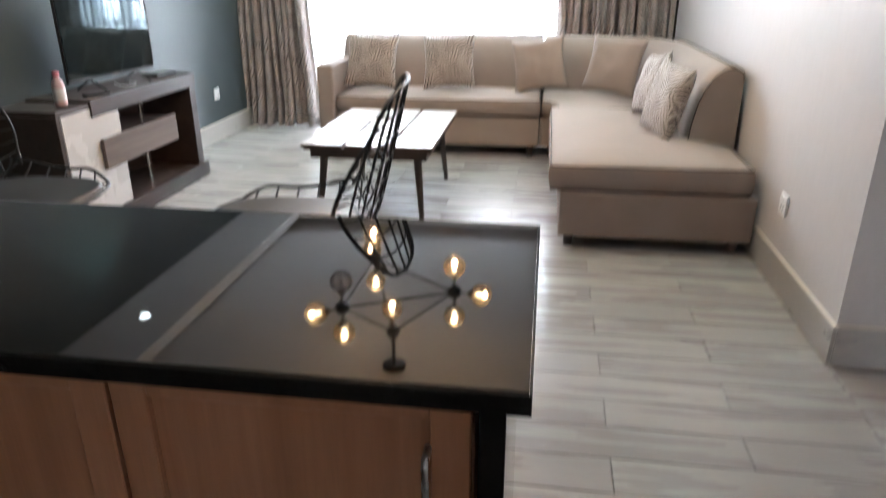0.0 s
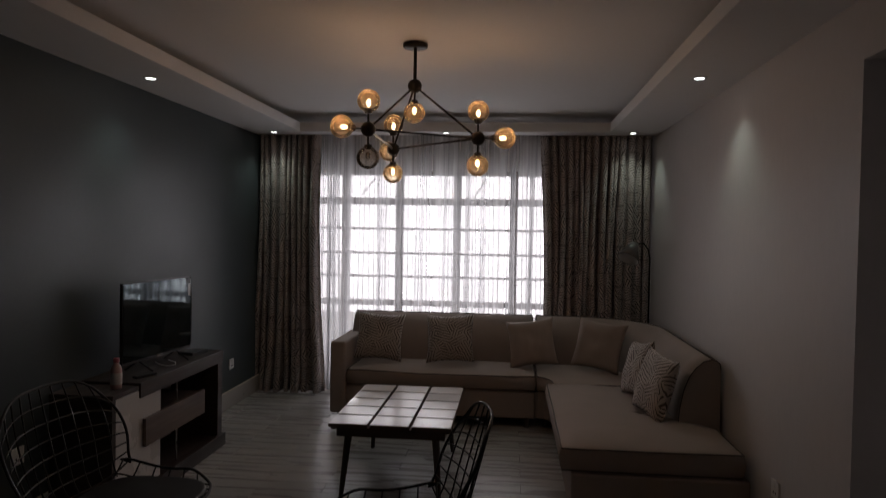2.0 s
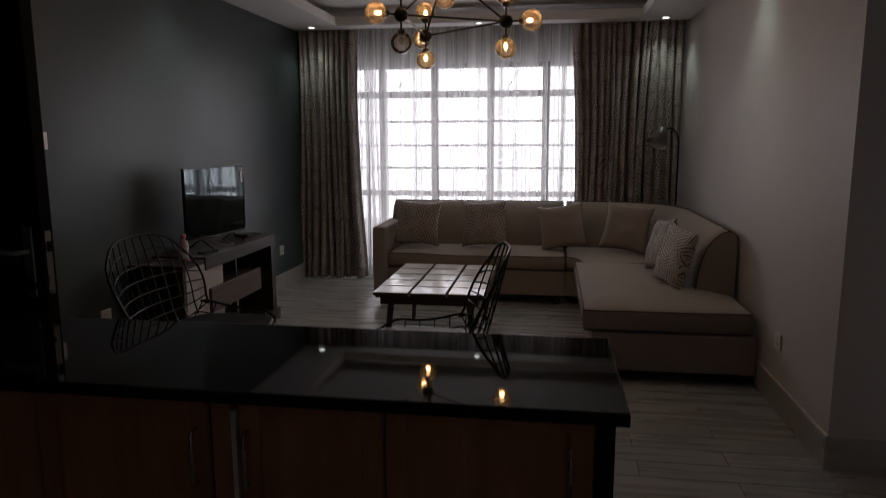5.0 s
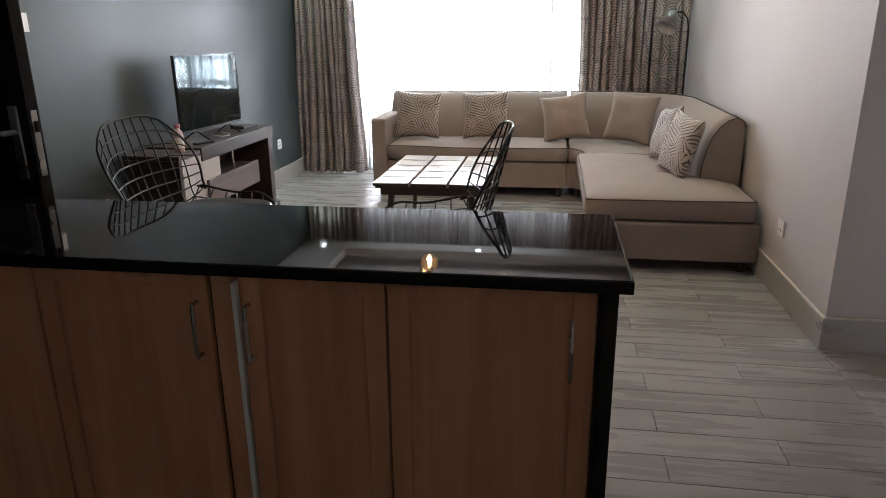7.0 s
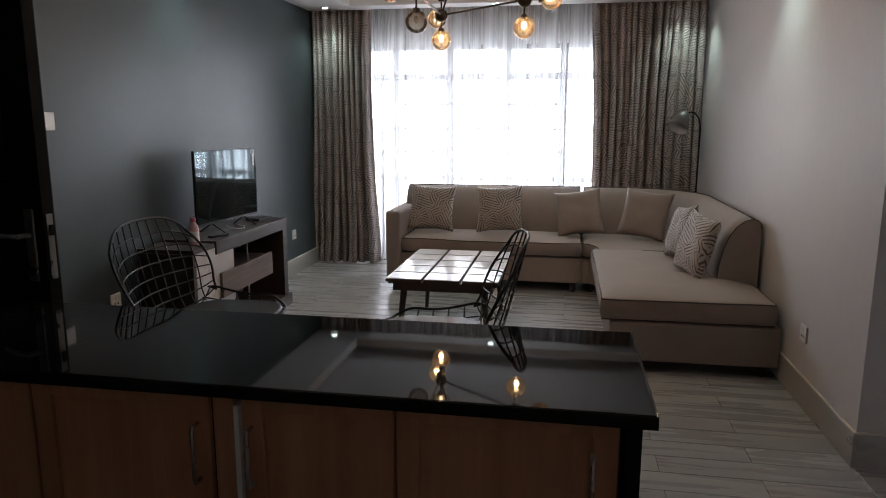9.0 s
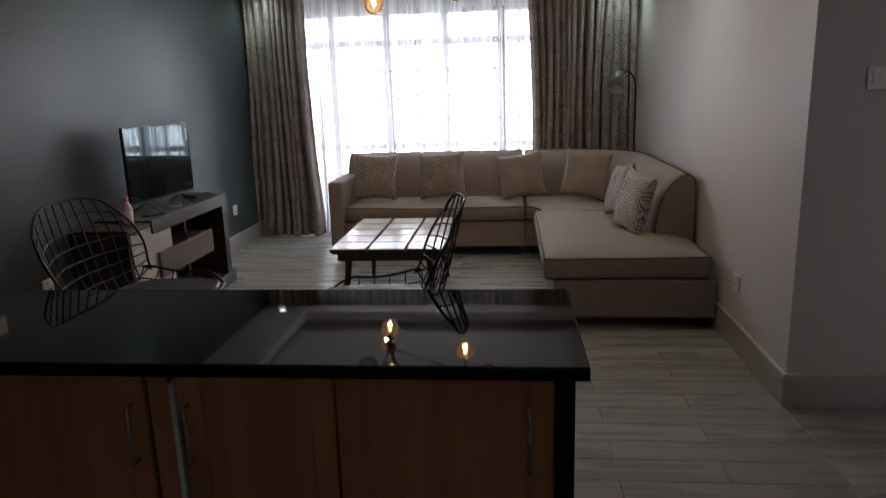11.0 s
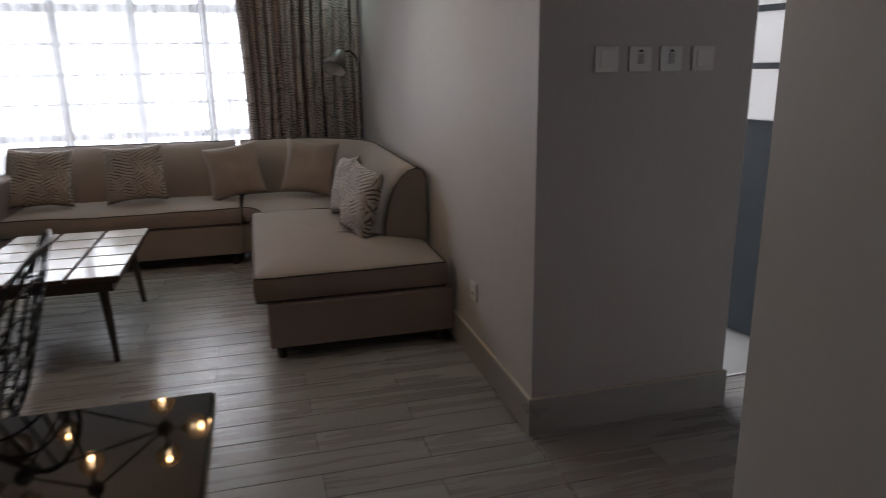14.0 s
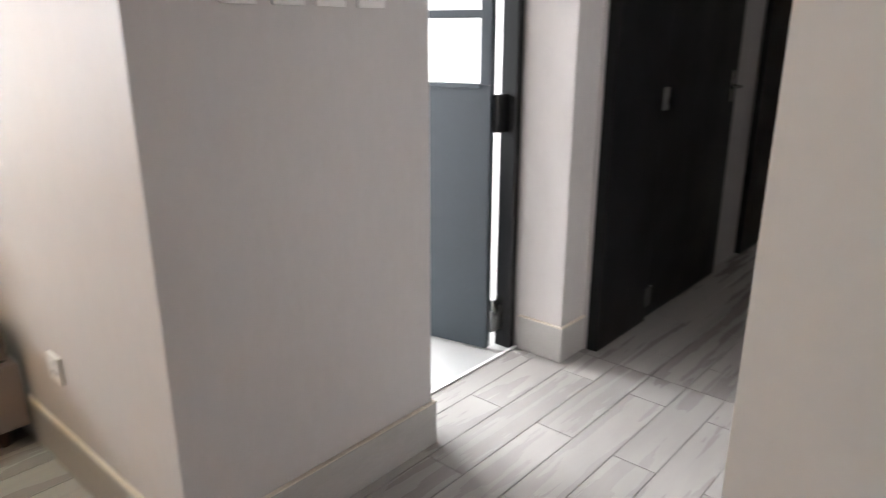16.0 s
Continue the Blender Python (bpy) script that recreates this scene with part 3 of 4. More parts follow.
def leaf_bm(u0, u1, z0, z1, t0=-0.02, t1=0.02, bevel=0.003):
    b = boxed(u0, u1, t0, t1, z0, z1, bevel)
    bmesh.ops.transform(b, matrix=pose(HX, HY, 0) @ Matrix.Rotation(ang, 4, 'Z'), verts=b.verts)
    return b


leaf = part("door_leaf", leaf_bm(0, LW, 0.012, 1.142), NAVY, dframe)
part("stile", leaf_bm(0, 0.05, 1.142, 2.04), NAVY, leaf)
part("stile", leaf_bm(LW - 0.10, LW, 1.142, 2.04), NAVY, leaf)
part("rail", leaf_bm(0.05, LW - 0.10, 1.95, 2.04), NAVY, leaf)
for z in (1.408, 1.68):
    part("glazing_bar", leaf_bm(0.05, LW - 0.10, z - 0.015, z + 0.015), NAVY, leaf)
for z0, z1 in ((1.143, 1.393), (1.423, 1.665), (1.695, 1.949)):
    part("pane", leaf_bm(0.05, LW - 0.10, z0, z1, -0.004, 0.004, 0), FROST, leaf, "white frosted glass")
part("bead", leaf_bm(0.045, LW - 0.095, 1.127, 1.145, -0.026, 0.026), NAVY, leaf)
for z in (0.16, 1.03, 1.85):
    bm = bmesh.new()
    box(bm, 2.652, 2.7175, 2.002, 2.034, z - 0.075, z + 0.075, 0.002)
    rod(bm, (2.668, 2.036, z - 0.05), (2.668, 2.036, z + 0.05), 0.008)
    part("hinge", bm, BLACK if z > 1 else CHROME, dframe)

# black hall door in its deep lining, and the next one along
hdoor = thing("door_2", (3.6, 1.67, 0), "black flush door with steel hinges in the dark hall", "door", kind="structure")
part("lining", boxed(2.943, 3.405, 1.645, 1.697, 0.0, 2.12, 0.004), JET, hdoor, "wide black door lining")
l2 = part("door_leaf", boxed(3.412, 4.30, 1.652, 1.697, 0.01, 2.08, 0.004), JET, hdoor)
for z in (0.125, 1.06, 1.86):
    part("hinge", boxed(3.385, 3.445, 1.6405, 1.6515, z - 0.05, z + 0.05, 0.002), CHROME, hdoor, "brushed steel butt hinge")
bm = boxed(4.205, 4.245, 1.645, 1.653, 0.99, 1.15, 0.002)
rod(bm, (4.225, 1.646, 1.07), (4.225, 1.60, 1.07), 0.009)
rod(bm, (4.225, 1.60, 1.07), (4.10, 1.60, 1.07), 0.008)
part("door_handle", bm, CHROME, l2, "steel lever handle")
hdoor2 = thing("door_3", (5.0, 1.67, 0), "black flush door at the dark hall's end", "door", kind="structure")
part("door_leaf", boxed(4.76, 5.28, 1.655, 1.697, 0.01, 2.08, 0.004), JET, hdoor2)

# ---- wall plates ----


def plate(at, rz, kind):
    """A white wall plate of 86 mm; front faces local -y."""
    names = {"switch": ("light_switch", "white square light switch on the wall", "switch"), "socket": ("wall_socket", "white plastic wall socket above the skirting", "socket"),
             "keyed": ("key_switch", "white square isolator switch on the wall", "switch")}
    n, lab, cat = names[kind]
    t = thing(n, at, lab, cat, rz, group="wall plates")
    part("cover", boxed(-0.045, 0.045, -0.010, 0, -0.045, 0.045, 0.003), PLASTIC, t, local=True)
    if kind == "switch":
        part("rocker", boxed(-0.028, 0.028, -0.014, -0.009, -0.030, 0.030, 0.002), PLASTIC, t, local=True)
    elif kind == "keyed":
        part("rocker", boxed(-0.012, 0.012, -0.014, -0.009, -0.018, 0.018, 0.002), GREY_PLASTIC, t, local=True)
        part("neon", boxed(-0.008, 0.008, -0.012, -0.009, 0.024, 0.031), BLACK, t, local=True)
    else:
        for x in (-0.014, 0.014):
            part("pin_hole", boxed(x - 0.004, x + 0.004, -0.0112, -0.009, -0.020, -0.008), BLACK, t, local=True)
        part("rocker", boxed(-0.008, 0.008, -0.013, -0.009, 0.012, 0.030, 0.002), PLASTIC, t, local=True)
    return t


for x, k in ((1.333, "switch"), (1.466, "keyed"), (1.592, "keyed"), (1.726, "switch")):
    plate((x, YC, 1.444), 0, k)
plate((XR, 2.445, 0.375), -90, "socket")
plate((XL, 4.915, 0.392), 90, "socket")
plate((XL, 2.20, 0.43), 90, "socket")
plate((XL, 1.80, 1.465), 90, "switch")

# ---- downlights ----
for x, y in ((-2.516, 3.043), (-2.53, 5.34), (-0.878, 5.35), (0.835, 5.34), (0.826, 3.11)):
    d = thing("downlight", (x, y, SOFFIT - 0.006), "round recessed white downlight, lit, in the ceiling border", "downlight", group="ceiling downlights")
    part("trim_ring", lathe(bmesh.new(), [(0.030, 0.004), (0.032, -0.004), (0.044, -0.004), (0.048, 0.005)], (x, y, SOFFIT - 0.002)), GREY_PLASTIC, d)
    part("lens", lathe(bmesh.new(), [(0.0005, 0), (0.031, 0.0)], (x, y, SOFFIT - 0.003)), DISC, d, "glowing cool-white lens")
    s = lamp("downlight_beam", 'SPOT', pose(x, y, SOFFIT - 0.02), 36.0, (0.77, 1.0, 0.89))
    s.data.spot_size, s.data.spot_blend, s.data.shadow_soft_size = radians(104), 0.8, 0.02

# ---- chandelier ----
HL, HR, HB, HT = Vector((-1.040, 2.620, 2.172)), Vector((-0.456, 2.880, 2.160)), Vector((-1.012, 3.255, 2.142)), Vector((-0.832, 2.920, 2.468))
ch = thing("chandelier", (HT.x, HT.y, 1.9), "branching dark bronze chandelier with ten amber glass globes", "chandelier")
part("canopy", lathe(bmesh.new(), [(0.001, 0), (0.07, 0), (0.072, 0.006), (0.072, 0.024), (0.001, 0.026)], (HT.x, HT.y, TOP - 0.026)), BRONZE, ch)
part("stem", rod(bmesh.new(), HT, (HT.x, HT.y, TOP - 0.024), 0.010), BRONZE, ch)
for c in (HT, HL, HR, HB):
    part("hub", ball(bmesh.new(), c, 0.042), BRONZE, ch, smooth=True)
for a, b in ((HT, HL), (HT, HR), (HT, HB), (HL, HR), (HR, HB), (HB, HL)):
    part("arm", rod(bmesh.new(), a, b, 0.0065), BRONZE, ch)
GR = 0.0625
centre = (HL + HR + HB) / 3
globes = [(HT, Vector((0, 0, -1)), 0.155, True)]
for i, h in enumerate((HL, HR, HB)):
    out = (h - centre)
    out.z = 0
    out.normalize()
    if h is HL:
        out = Vector((-0.80, -0.60, 0.0)).normalized()
    if h is HR:
        out = Vector((0.98, -0.12, 0.0)).normalized()
    if h is HB:
        out = Vector((-0.35, 0.93, 0.0)).normalized()
    globes += [(h, Vector((0, 0, 1)), 0.155, True), (h, out, 0.155, True), (h, Vector((0, 0, -1)), 0.155, h is not HL)]
for hub, way, dist, lit in globes:
    c = hub + way * dist
    neck = hub + way * (dist - GR)
    part("stalk", rod(bmesh.new(), hub, neck, 0.006), BRONZE, ch)
    part("cup", rod(bmesh.new(), neck - way * 0.010, neck + way * 0.018, 0.020, 0.024, 16), BRONZE, ch)
    g = part("globe", ball(bmesh.new(), c, GR, 28), LIT_AMBER if lit else UNLIT_SMOKE, ch, "amber glass globe with lit-bulb glow in its tint" if lit else "unlit smoky glass globe", smooth=True)
    g.visible_shadow = False
    b = bmesh.new()
    bmesh.ops.create_uvsphere(b, u_segments=12, v_segments=8, radius=1.0, matrix=Matrix.Translation(c - way * 0.012) @ way.to_track_quat('Z', 'Y').to_matrix().to_4x4() @ Matrix.Diagonal((0.0125, 0.0125, 0.021, 1)))
    part("bulb", b, FILAMENT if lit else UNLIT_SMOKE, g, "glowing warm bulb" if lit else "", smooth=True)
    if lit:
        lp = lamp("bulb_light", 'POINT', pose(*(c + way * 0.022)), 3.8, (1.0, 0.63, 0.33))
        lp.data.shadow_soft_size = 0.015

# ---- curtains ----


def drape(name, x0, x1, y, z0, z1, folds, amp, material, label, seed, top_in=0.0, bottom_out=0.0, rows=26, cat="curtain", overlap=0.35):
    """A hanging cloth with uneven pleats that loosen towards the hem."""
    rnd = random.Random(seed)
    w = [rnd.choice((0.5, 0.75, 1.0, 1.3, 1.8)) * rnd.uniform(0.85, 1.15) for _ in range(folds)]
    tot = sum(w)
    amps = [rnd.uniform(0.45, 1.2) for _ in range(folds)]
    per = 12
    bm = bmesh.new()
    grid = []
    for r in range(rows + 1):
        f = r / rows
        z = z1 + (z0 - z1) * f
        line = []
        acc = 0.0
        for i in range(folds):
            for k in range(per + (i == folds - 1)):
                s = (acc + w[i] * k / per) / tot
                ph = 2 * math.pi * k / per
                drift = 0.018 * math.sin(3.1 * f + i * 1.7 + seed) * f
                xx = x0 + (x1 - x0) * s + overlap * (x1 - x0) / folds * 0.5 * math.sin(2 * ph) * (0.6 + 0.4 * f) + drift
                xx += (s - 0.5) * bottom_out * f * f + (0.5 - s) * top_in * math.sin(math.pi * min(f * 1.1, 1))
                yy = y + amp * amps[i] * math.cos(ph) * (0.75 + 0.45 * f) + (0.014 * noise.noise((s * 14, f * 5, seed)) + 0.004 * noise.noise((s * 50, f * 22, seed))) * min(amp / 0.04, 1)
                if f > 0.93:
                    yy -= (f - 0.93) * 0.5 * (0.5 + amps[i] * 0.5)
                line.append(bm.verts.new((xx, yy, z)))
            acc += w[i]
        grid.append(line)
    run = [0.0]
    for a, b in zip(grid[0], grid[0][1:]):
        run.append(run[-1] + (a.co - b.co).length)
    uv = bm.loops.layers.uv.new("cloth")
    for A, B in zip(grid, grid[1:]):
        for j in range(len(A) - 1):
            face = bm.faces.new((A[j], A[j + 1], B[j + 1], B[j]))
            face.smooth = True
            for lp, k in zip(face.loops, (j, j + 1, j + 1, j)):
                lp[uv].uv = (run[k], lp.vert.co.z)
    ob = solo(name, bm, material, label, cat)
    return ob


for nm, a, b, n, sd, ti, bo in (("curtain", -2.752, -2.14, 9, 3, 0.03, 0.10), ("curtain", 0.00, 0.83, 12, 5, 0.10, -0.10), ("curtain", 0.73, 1.045, 4, 8, 0.0, 0.0)):
    c = drape(nm, a, b, 5.565, 0.015, 2.62, n, 0.054, DRAPE, "taupe curtain with raised hatched pattern, pulled aside", sd, ti, bo)
    sol = c.modifiers.new("thickness", 'SOLIDIFY')
    sol.thickness = 0.004
drape("sheer_curtain", -2.62, 0.42, 5.70, 0.03, 2.60, 44, 0.022, SHEER, "white see-through voile curtain across the window", 11, rows=10, overlap=0.5)
drape("sheer_curtain", -2.20, -1.97, 5.655, 0.03, 2.60, 9, 0.016, SHEER, "white voile gathered at the curtain's edge", 17, bottom_out=0.10, rows=10, overlap=0.5)
bm = rod(bmesh.new(), (XL + 0.005, 5.62, 2.63), (XR - 0.005, 5.62, 2.63), 0.012)
solo("curtain_rail", bm, CHROME, "curtain rail hidden behind the ceiling border", "rail")

# ---- sofa ----
sofa = thing("sectional_sofa", (-0.3, 4.4, 0.0), "taupe upholstered corner sofa with chaise end and dark piping", "sofa")
part("base", boxed(-1.735, -0.035, 4.63, 5.38, 0.085, 0.312, 0.012), SOFA, sofa)
part("armrest", boxed(-1.755, -1.625, 4.572, 5.40, 0.08, 0.685, 0.03, 4), SOFA, sofa)
PROFILE = [(0.0, 0.02), (0.0, 0.80), (0.008, 0.836), (0.030, 0.854), (0.062, 0.858), (0.105, 0.845), (0.150, 0.806), (0.190, 0.745), (0.220, 0.665), (0.242, 0.55), (0.253, 0.42), (0.255, 0.08)]
RC = 0.70
arc = [(0.35 + RC * math.sin(a), 4.70 + RC * math.cos(a)) for a in (radians(q) for q in range(0, 91, 9))]
BACKS = ([(-1.70, 5.40), (-1.2, 5.40), (-0.6, 5.40), (-0.045, 5.40)],
         [(-0.012, 5.40), (0.15, 5.40)] + arc + [(1.05, 4.3), (1.05, 3.9), (1.05, 3.5), (1.05, 3.30)])


def along(path, u, z):
    """The line that a point of the profile draws along a plan path."""
    pts = []
    for i, (x, y) in enumerate(path):
        p, q = path[max(i - 1, 0)], path[min(i + 1, len(path) - 1)]
        d = Vector((q[0] - p[0], q[1] - p[1])).normalized()
        pts.append((x + d.y * u, y - d.x * u, z))
    return pts


for run in BACKS:
    back = part("backrest", sweep(bmesh.new(), run, PROFILE), SOFA, sofa)
    part("piping", tube(bmesh.new(), along(run, 0.045, 0.860), 0.006, 6), PIPING, back, "dark piping along the top edge")
    ends = [[along(run, u, z)[k] for u, z in PROFILE[1:]] for k in (0, -1)]
    for e in ends:
        part("piping", tube(bmesh.new(), e, 0.0035, 6), PIPING, back, "dark piping round the end")
# Added filler that stops window light leaking through between the backs
part("light_stop", boxed(-0.0445, -0.0125, 5.20, 5.39, 0.10, 0.76), PIPING, sofa, "added dark panel that blocks light between the two backs")


def inset(poly, d):
    """A plan outline moved inwards by d; the outline runs counter-clockwise."""
    out, k = [], len(poly)
    for i in range(k):
        p, c, q = Vector(poly[i - 1]), Vector(poly[i]), Vector(poly[(i + 1) % k])
        e, f = (c - p).normalized(), (q - c).normalized()
        m = Vector((-e.y - f.y, e.x + f.x))
        m = m / max(m.length_squared / 2, 0.9)
        out.append((c.x + m.x * d, c.y + m.y * d))
    return out


def cushion_with_piping(poly, z0, z1, bulge, name="seat_cushion", seed=0.0):
    """A stuffed seat cushion: swollen sides, a soft crown, a slightly wavering edge and piping round it."""
    cx, cy = sum(p[0] for p in poly) / len(poly), sum(p[1] for p in poly) / len(poly)

    def wave(x, y):
        return 0.011 * noise.noise((x * 2.6 + seed, y * 2.6, seed)) + 0.004 * noise.noise((x * 9, y * 9 + seed, 2.0))

    h = z1 - z0
    levels = [(0.030, 0.0), (0.008, 0.004), (0.0, 0.018), (-0.007, 0.5 * h), (-0.002, h - 0.022), (0.002, h - 0.008), (0.010, h), (0.030, h + bulge * 0.22)]
    bm = bmesh.new()
    rings = [[bm.verts.new((x, y, z0 + dz + wave(x, y) * dz / h)) for x, y in inset(poly, d)] for d, dz in levels]
    inner = inset(poly, 0.030)
    for sc, up in ((0.90, 0.52), (0.76, 0.80), (0.58, 0.94), (0.36, 1.0), (0.14, 1.0)):
        rings.append([bm.verts.new((cx + (x - cx) * sc, cy + (y - cy) * sc, z1 + bulge * up + wave(cx + (x - cx) * sc, cy + (y - cy) * sc) * 0.8)) for x, y in inner])
    k = len(poly)
    for A, B in zip(rings, rings[1:]):
        for j in range(k):
            bm.faces.new((A[j], A[(j + 1) % k], B[(j + 1) % k], B[j])).smooth = True
    bm.faces.new(rings[0][::-1])
    bm.faces.new(rings[-1]).smooth = True
    c = part(name, bm, SOFA, sofa)
    for d, dz in ((0.006, 0.006), (0.003, h - 0.004)):
        edge = inset(poly, d)
        part("piping", tube(bmesh.new(), [(x, y, z0 + dz + wave(x, y) * dz / h) for x, y in edge], 0.0045, 6, True), PIPING, c)
    return c


def fine(poly, step=0.12):
    out = []
    for (ax, ay), (bx, by) in zip(poly, poly[1:] + poly[:1]):
        k = max(1, int(math.hypot(bx - ax, by - ay) / step))
        out += [(ax + (bx - ax) * i / k, ay + (by - ay) * i / k) for i in range(k)]
    return out


cushion_with_piping(fine([(-1.618, 4.615), (-0.035, 4.615), (-0.035, 5.20), (-1.618, 5.20)]), 0.316, 0.440, 0.022, seed=1.3)
notch = [(-0.02, 4.64), (0.03, 4.62), (0.07, 4.57), (0.095, 4.50), (0.10, 4.40)]
corner = notch + [(0.84, 4.40), (0.82, 4.75), (0.66, 5.06), (0.38, 5.18), (-0.02, 5.20)]
cushion_with_piping(fine(corner), 0.316, 0.440, 0.016, seed=4.1)
cbase = [(-0.033, 4.66)] + [(x + 0.01, y + 0.02) for x, y in notch[:-1]] + [(0.12, 4.40), (1.04, 4.40), (1.04, 4.7), (0.84, 5.19), (0.35, 5.39), (-0.033, 5.39)]
part("base", prism(bmesh.new(), cbase, 0.085, 0.312, 0.01), SOFA, sofa)
cushion_with_piping(fine([(0.045, 2.762), (1.025, 2.762), (1.025, 3.28), (0.83, 3.29), (0.82, 4.385), (0.045, 4.385)]), 0.304, 0.438, 0.034, "chaise_cushion", 7.7)
part("chaise_base", boxed(0.100, 1.058, 2.745, 4.395, 0.065, 0.300, 0.014), SOFA, sofa)
for x, y, h in ((-1.68, 4.66, 0.085), (-0.10, 4.68, 0.09), (-1.68, 5.32, 0.085), (-0.10, 5.32, 0.09), (0.06, 4.72, 0.09), (0.155, 2.80, 0.07), (0.98, 2.80, 0.07), (0.155, 4.30, 0.07), (0.98, 4.30, 0.07)):
    part("leg", rod(bmesh.new(), (x, y, 0), (x, y, h), 0.022, 0.028, 12), DARK_LEG, sofa)


def pillow(at, rx, ry, rz, size, material, label, seed):
    """A square scatter cushion: plump middle, pinched corners, a sewn edge."""
    rnd = random.Random(seed)
    n = 22
    bm = bmesh.new()
    for sgn in (-1, 1):
        g = []
        for i in range(n + 1):
            row = []
            for j in range(n + 1):
                u, v = 2 * i / n - 1, 2 * j / n - 1
                puff = (max(0.0, 1 - u * u) * max(0.0, 1 - v * v)) ** 0.5 * (0.8 + 0.2 * (u * u + v * v))
                pull = 1 - 0.10 * (1 - abs(u) ** 2) * abs(v) ** 3
                pullv = 1 - 0.10 * (1 - abs(v) ** 2) * abs(u) ** 3
                wob = (0.014 * noise.noise((u * 1.7 + seed, v * 1.7, sgn)) + 0.006 * noise.noise((u * 5 + seed, v * 2.2, sgn))) * puff
                row.append(bm.verts.new((u * size / 2 * pullv, sgn * (0.078 * puff + wob), v * size / 2 * pull)))
            g.append(row)
        for i in range(n):
            for j in range(n):
                q = (g[i][j], g[i + 1][j], g[i + 1][j + 1], g[i][j + 1])
                bm.faces.new(q if sgn < 0 else q[::-1]).smooth = True
    bmesh.ops.remove_doubles(bm, verts=bm.verts, dist=0.0008)
    ob = new("throw_pillow", to_mesh("throw_pillow", bm, material))
    ob.matrix_world = pose(*at, rx, ry, rz)
    return tagged(ob, label, "pillow", group="sofa pillows")


PAT, PLN = "taupe throw pillow with raised hatched pattern on the sofa", "plain taupe throw pillow leaning on the sofa back"
pillow((-1.405, 4.955, 0.682), -18, 3, 2, 0.43, HATCH, PAT, 1)
pillow((-0.775, 4.96, 0.682), -18, -3, -2, 0.43, HATCH, PAT, 2)
pillow((-0.06, 4.95, 0.668), -20, -9, -4, 0.42, PLAIN_PILLOW, PLN, 3)
pillow((0.505, 4.865, 0.676), -18, 5, -26, 0.43, PLAIN_PILLOW, PLN, 4)
pillow((0.665, 3.95, 0.672), -16, -8, -80, 0.40, HATCH, PAT, 5)
pillow((0.685, 3.45, 0.662), -15, 5, -76, 0.42, HATCH, PAT, 6)

# ---- floor lamp in the corner behind the sofa ----
LX, LY = 0.97, 5.17
fl = thing("floor_lamp", (LX, LY, 0), "grey metal floor lamp with a small tilted cone shade", "floor lamp")
part("base", lathe(bmesh.new(), [(0.001, 0), (0.045, 0), (0.045, 0.012), (0.012, 0.02)], (LX, LY, 0)), BRONZE, fl)
part("pole", tube(bmesh.new(), [(LX, LY, 0.015), (LX, LY, 1.2), (LX, LY, 1.42), (LX - 0.02, LY - 0.02, 1.50), (LX - 0.07, LY - 0.07, 1.55), (LX - 0.12, LY - 0.12, 1.55)], 0.008, 8), BRONZE, fl)
sh = lathe(bmesh.new(), [(0.001, 0.165), (0.030, 0.165), (0.040, 0.155), (0.060, 0.105), (0.096, 0.0), (0.092, 0.0), (0.055, 0.102), (0.001, 0.150)], n=28)
aim = Vector((0.42, 0.42, 0.80)).to_track_quat('Z', 'Y').to_matrix().to_4x4()
bmesh.ops.transform(sh, matrix=Matrix.Translation((LX - 0.225, LY - 0.215, 1.415)) @ aim, verts=sh.verts)
part("shade", sh, STEEL, fl, "brushed grey metal shade")
lin = lathe(bmesh.new(), [(0.090, 0.002), (0.0535, 0.100), (0.001, 0.146)], n=28)
bmesh.ops.transform(lin, matrix=Matrix.Translation((LX - 0.225, LY - 0.215, 1.415)) @ aim, verts=lin.verts)
part("shade_lining", lin, GREY_PLASTIC, fl, "pale inside of the shade")

# ---- coffee table ----
ct = thing("coffee_table", (-0.955, 3.465, 0), "coffee table of fifteen white stone tiles on a dark wooden frame", "table")
CX0, CX1, CY0, CY1 = -1.325, -0.585, 2.935, 4.000
part("frame", boxed(CX0 + 0.04, CX1 - 0.04, CY0 + 0.04, CY1 - 0.04, 0.375, 0.425, 0.004), DARK_LEG, ct)
part("tabletop", boxed(CX0 + 0.012, CX1 - 0.012, CY0 + 0.012, CY1 - 0.012, 0.425, 0.440, 0.003), DARK_LEG, ct)
GAP = 0.016
tw, td = (CX1 - CX0 + GAP) / 3, (CY1 - CY0 + GAP) / 5
for i in range(3):
    for j in range(5):
        x, y = CX0 + i * tw, CY0 + j * td
        block = part("tile_block", boxed(x, x + tw - GAP, y, y + td - GAP, 0.440, 0.460, 0.002, 1), BLOCK, ct, "reddish brown wooden block under a tile")
        part("stone_tile", boxed(x + 0.002, x + tw - GAP - 0.002, y + 0.002, y + td - GAP - 0.002, 0.4602, 0.465, 0.0015, 1), MARBLE, block, "thin white stone tile")
for sx, sy in ((-1, -1), (1, -1), (-1, 1), (1, 1)):
    x, y = (CX0 + CX1) / 2 + sx * 0.268, (CY0 + CY1) / 2 + sy * 0.43
    part("leg", rod(bmesh.new(), (x + sx * 0.032, y + sy * 0.055, 0), (x, y, 0.38), 0.014, 0.024, 12), DARK_LEG, ct)

